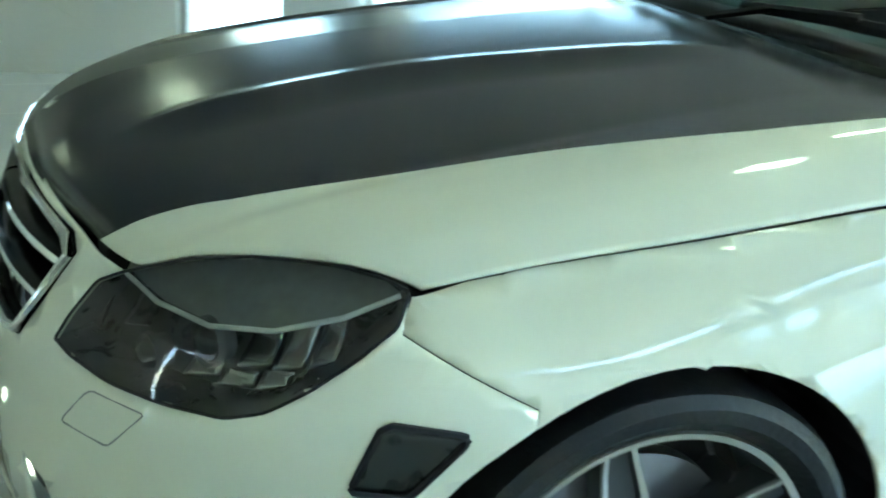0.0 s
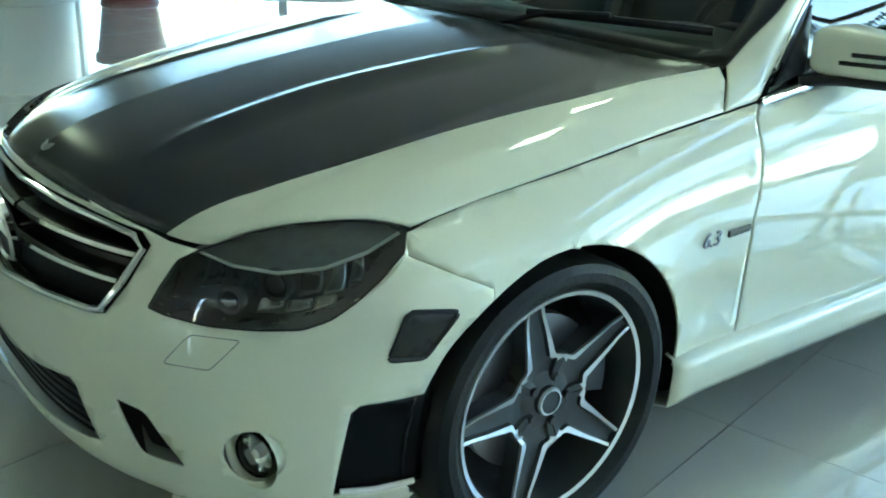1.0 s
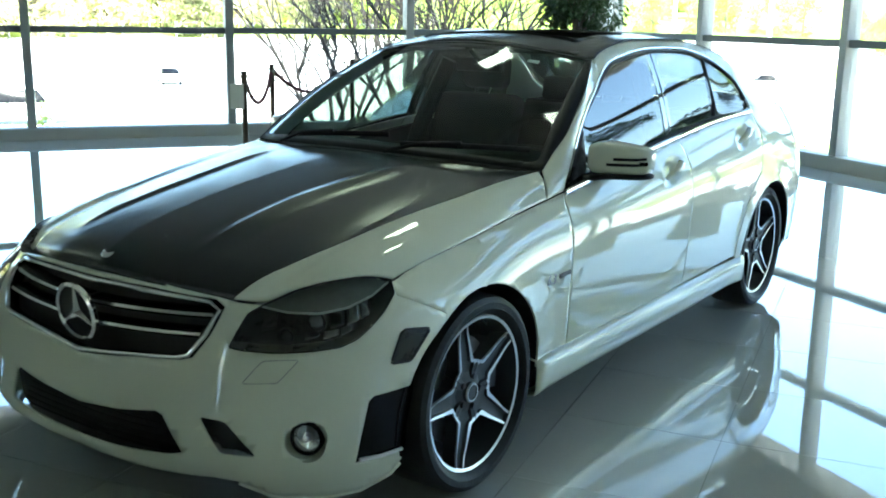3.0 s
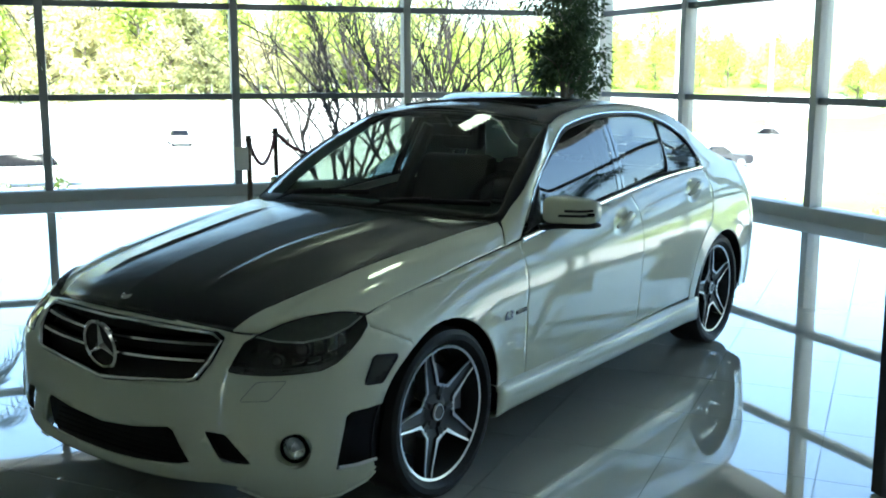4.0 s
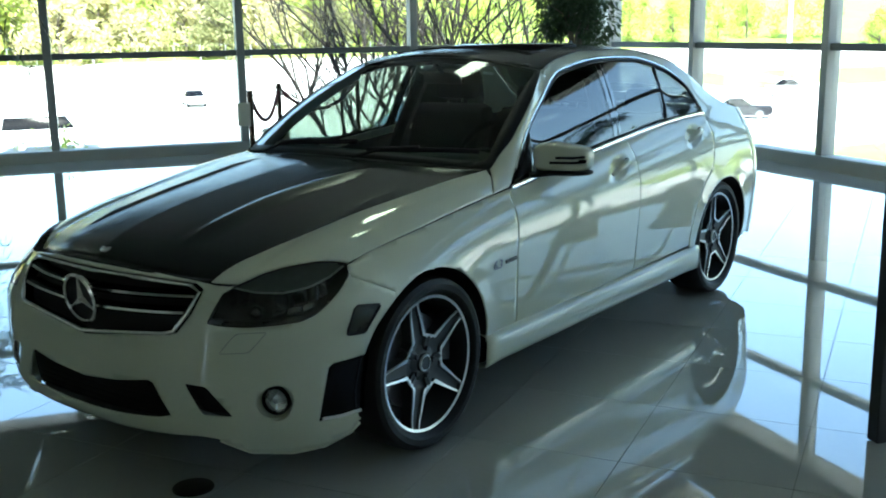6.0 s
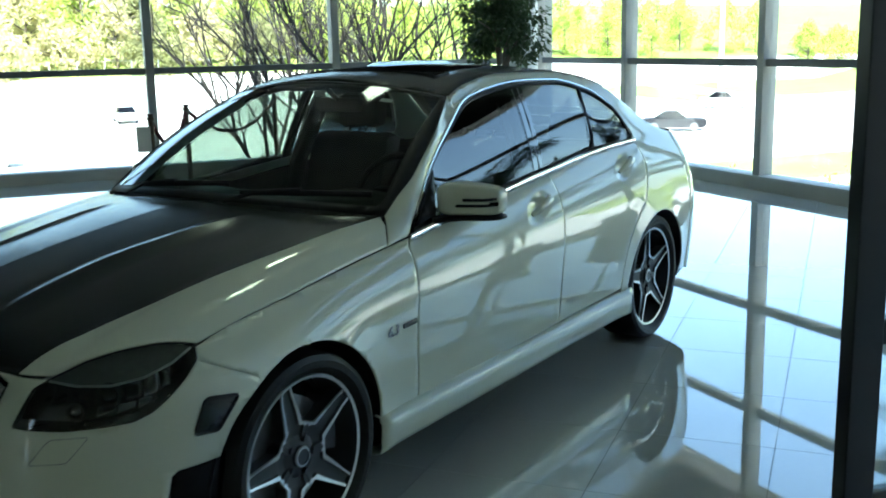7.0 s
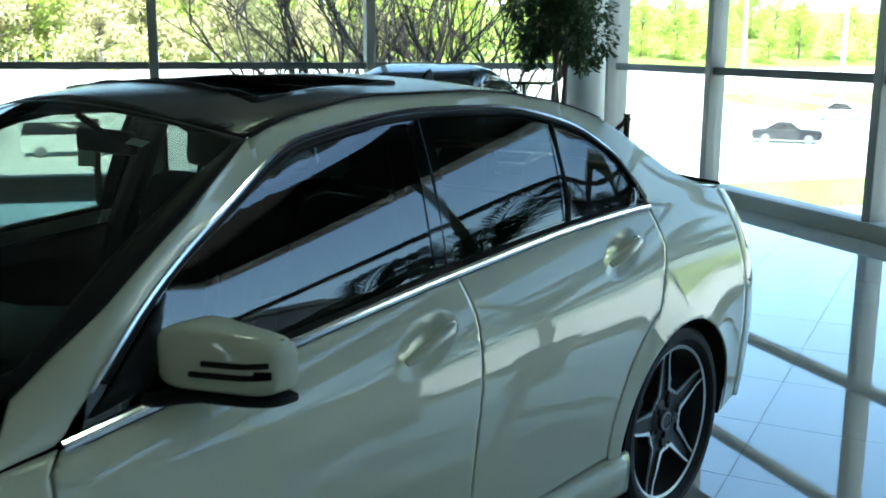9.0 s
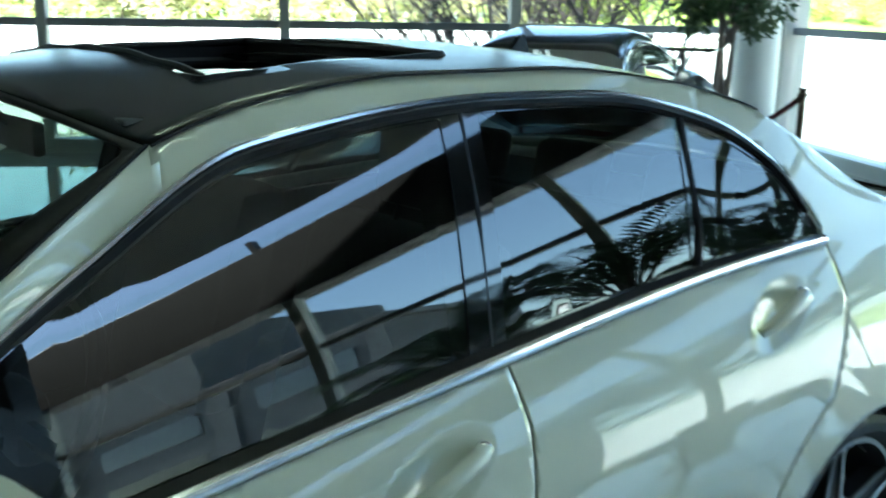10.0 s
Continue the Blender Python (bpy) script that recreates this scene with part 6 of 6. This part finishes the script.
# ---- the second car ----
def build_coupe(at, turn):
    """Black sports coupe with a rear wing, mostly hidden by the sedan."""
    car = thing("sports_coupe", Matrix.Translation(at) @ pose(0, 0, 0, 0, 0, turn), "glossy black two-door sports coupe with rear wing", "car")
    deck = curve((-0.85, 0.55), (-0.6, 0.70), (0.0, 0.80), (0.7, 0.90), (1.6, 0.96), (2.6, 1.03), (3.2, 1.08), (3.55, 1.02))
    half = curve((-0.85, 0.55), (-0.5, 0.80), (0.2, 0.90), (1.6, 0.90), (2.6, 0.94), (3.2, 0.90), (3.55, 0.72))
    body = bmesh.new()
    rows = []
    for x in np.linspace(-0.85, 3.55, 60):
        w, zt = half(x), deck(x)
        ring = []
        for k in range(25):
            q = math.pi * k / 24
            y, z = math.cos(q), math.sin(q)
            ring.append(body.verts.new((x, w * math.copysign(abs(y) ** 0.45, y), 0.22 + (zt - 0.22) * abs(z) ** 0.55)))
        rows.append(ring)
    for r0, r1 in zip(rows, rows[1:]):
        for k in range(24):
            body.faces.new((r0[k], r0[k + 1], r1[k + 1], r1[k]))
    body.faces.new(rows[0])
    body.faces.new(rows[-1])
    part("body", body, COUPE, car, "glossy black coupe body", smooth=True, normals=True)
    roof_z = curve((0.72, 0.90), (1.1, 1.15), (1.5, 1.32), (1.9, 1.38), (2.3, 1.35), (2.8, 1.22), (3.25, 1.06))

    def skin(x, v):
        z = roof_z(x)
        foot = 0.80 - 0.02 * x
        w = foot - 0.42 * max(0, z - 0.92)
        return Vector((x, w * math.copysign(abs(v) ** 0.9, v), 0.90 + (z - 0.90) * (1 - abs(v) ** 8)))

    part("roof", trimmed([(1.30, -0.80), (1.30, 0.80), (2.45, 0.80), (2.45, -0.80)], [], (0.08, 0.1), skin, (0, 0, 1)), COUPE, car, smooth=True, solid=0.01)
    part("windscreen", trimmed([(0.74, -0.80), (0.74, 0.80), (1.29, 0.80), (1.29, -0.80)], [], (0.08, 0.1), skin, (-1, 0, 1)), COUPE_GLASS, car, smooth=True)
    part("rear_window", trimmed([(2.46, -0.78), (2.46, 0.78), (3.22, 0.74), (3.22, -0.74)], [], (0.08, 0.1), skin, (1, 0, 1)), COUPE_GLASS, car, smooth=True)
    for s in (-1, 1):
        shape = [(0.95, 0.84), (2.55, 0.84), (2.75, 0.995), (0.95, 0.995)]
        part("side_window", trimmed([(x, s * v) for x, v in shape], [], (0.08, 0.03), skin, (0, s, 0.3)), COUPE_GLASS, car, smooth=True)
        part("window_trim", tube([skin(x, s * 0.81) + Vector((0, 0, 0.004)) for x in np.linspace(0.80, 3.0, 24)], 0.010, 6), CHROME, car, smooth=True)
        part("wing_support", box(3.20, 3.30, s * 0.52 - 0.015, s * 0.52 + 0.015, 1.02, 1.18, 0.004), COUPE, car)
        for x in (0.0, 2.55):
            w = part("wheel", lathe([(0.0, -0.02), (0.19, -0.06), (0.235, -0.10), (0.30, -0.11), (0.335, -0.07), (0.335, 0.1), (0.0, 0.1)], 40, "y", [1, 1, 0, 0, 0, 0]), [RUBBER, ALLOY], car, smooth=True)
            w.matrix_local = Matrix.Translation((x, s * 0.85, 0.335)) @ pose(0, 0, 0, 0, 0, 0 if s < 0 else 180)
        part("headlamp", tube([(-0.62, s * 0.66, 0.66), (-0.40, s * 0.74, 0.72)], 0.06, 10, squash=0.6), CLEAR, car)
    wing = bmesh.new()
    add_box(wing, 3.14, 3.42, -0.78, 0.78, 1.18, 1.205, 0.008)
    part("rear_wing", wing, COUPE, car, "black rear wing", smooth=True)
    part("cabin_core", box(0.95, 2.6, -0.6, 0.6, 0.5, 1.0, 0.1), INTERIOR, car)
    return car


COUPE_GLASS = glass("coupe_glass", (0.22, 0.25, 0.25), 0.28)
COUPE = surface("black_paint", (0.012, 0.012, 0.014), 0.2, vary=0.1, coat=1.0)
build_coupe(COUPE_AT, COUPE_TURN)

# ---- tiled floor, last ----
floor = part("floor", box(-0.1, LEN_A + 0.2, -LEN_B - 0.2, 0.1, -0.30, -0.004), GROUT)
floor.matrix_basis = Matrix.Translation(CORNER) @ Matrix((ALONG_A, OUT_A, Vector((0, 0, 1)))).transposed().to_4x4()
tagged(floor, "polished pale porcelain floor tiles laid diagonally", "floor", kind="structure")
TILE_TURN, TILE_SIZE, TILE_ORIGIN = 12.2, 0.598, Vector((0.732, -0.790, 0))
grid_m = Matrix.Translation(TILE_ORIGIN) @ pose(0, 0, 0, 0, 0, TILE_TURN)
base_tile = bmesh.new()
add_box(base_tile, 0.0015, TILE_SIZE - 0.0015, 0.0015, TILE_SIZE - 0.0015, -0.012, 0.0)
tile_mesh = None
near, rest, edge = [], [], []
to_room = floor.matrix_basis.inverted()
ROOM = (-0.08, LEN_A + 0.08, -LEN_B - 0.08, 0.08)


def clipped(poly):
    """The part of a tile that lies inside the room, in the room's own axes."""
    for axis, limit, sign in ((0, ROOM[0], 1), (0, ROOM[1], -1), (1, ROOM[2], 1), (1, ROOM[3], -1)):
        keep = []
        for k, p in enumerate(poly):
            q = poly[(k + 1) % len(poly)]
            a, b = sign * (p[axis] - limit), sign * (q[axis] - limit)
            if a >= 0:
                keep.append(p)
            if a * b < 0:
                keep.append(p.lerp(q, a / (a - b)))
        poly = keep
        if len(poly) < 3:
            return []
    return poly


for i in range(-40, 41):
    for j in range(-40, 41):
        corners = [to_room @ (grid_m @ Vector((i * TILE_SIZE + du, j * TILE_SIZE + dv, 0))) for du, dv in ((0.0015, 0.0015), (TILE_SIZE - 0.0015, 0.0015), (TILE_SIZE - 0.0015, TILE_SIZE - 0.0015), (0.0015, TILE_SIZE - 0.0015))]
        inside_all = all(ROOM[0] < q.x < ROOM[1] and ROOM[2] < q.y < ROOM[3] for q in corners)
        if not inside_all:
            shape = clipped(corners)
            if len(shape) > 2:
                edge.append([floor.matrix_basis @ q for q in shape])
            continue
        c = grid_m @ Vector(((i + 0.5) * TILE_SIZE, (j + 0.5) * TILE_SIZE, 0))
        (near if (c - Vector((2.2, -1.4, 0))).length < 5.6 else rest).append((i, j))
for i, j in near[:300]:
    if tile_mesh is None:
        ob = part("tile", base_tile, TILE, floor)
        tile_mesh = ob.data
    else:
        ob = new("tile", tile_mesh)
        ob.parent = floor
    ob.matrix_parent_inverse = to_room
    ob.matrix_basis = grid_m @ Matrix.Translation((i * TILE_SIZE, j * TILE_SIZE, 0))
rest += near[300:]
vs, fs = [], []
for i, j in rest:
    n = len(vs)
    for z in (-0.012, 0.0):
        for du, dv in ((0.0015, 0.0015), (TILE_SIZE - 0.0015, 0.0015), (TILE_SIZE - 0.0015, TILE_SIZE - 0.0015), (0.0015, TILE_SIZE - 0.0015)):
            vs.append(tuple(grid_m @ Vector((i * TILE_SIZE + du, j * TILE_SIZE + dv, z))))
    fs += [(n + 4, n + 5, n + 6, n + 7)] + [(n + k, n + (k + 1) % 4, n + 4 + (k + 1) % 4, n + 4 + k) for k in range(4)]
for shape in edge:
    n = len(vs)
    vs += [tuple(q) for q in shape]
    fs.append(tuple(range(n, n + len(shape))))
me = bpy.data.meshes.new("far_tiles")
me.from_pydata(vs, [], fs)
me.materials.append(TILE)
far = new("far_tiles", me)
far.parent = floor
far.matrix_parent_inverse = to_room
far["kind"] = "stuff"
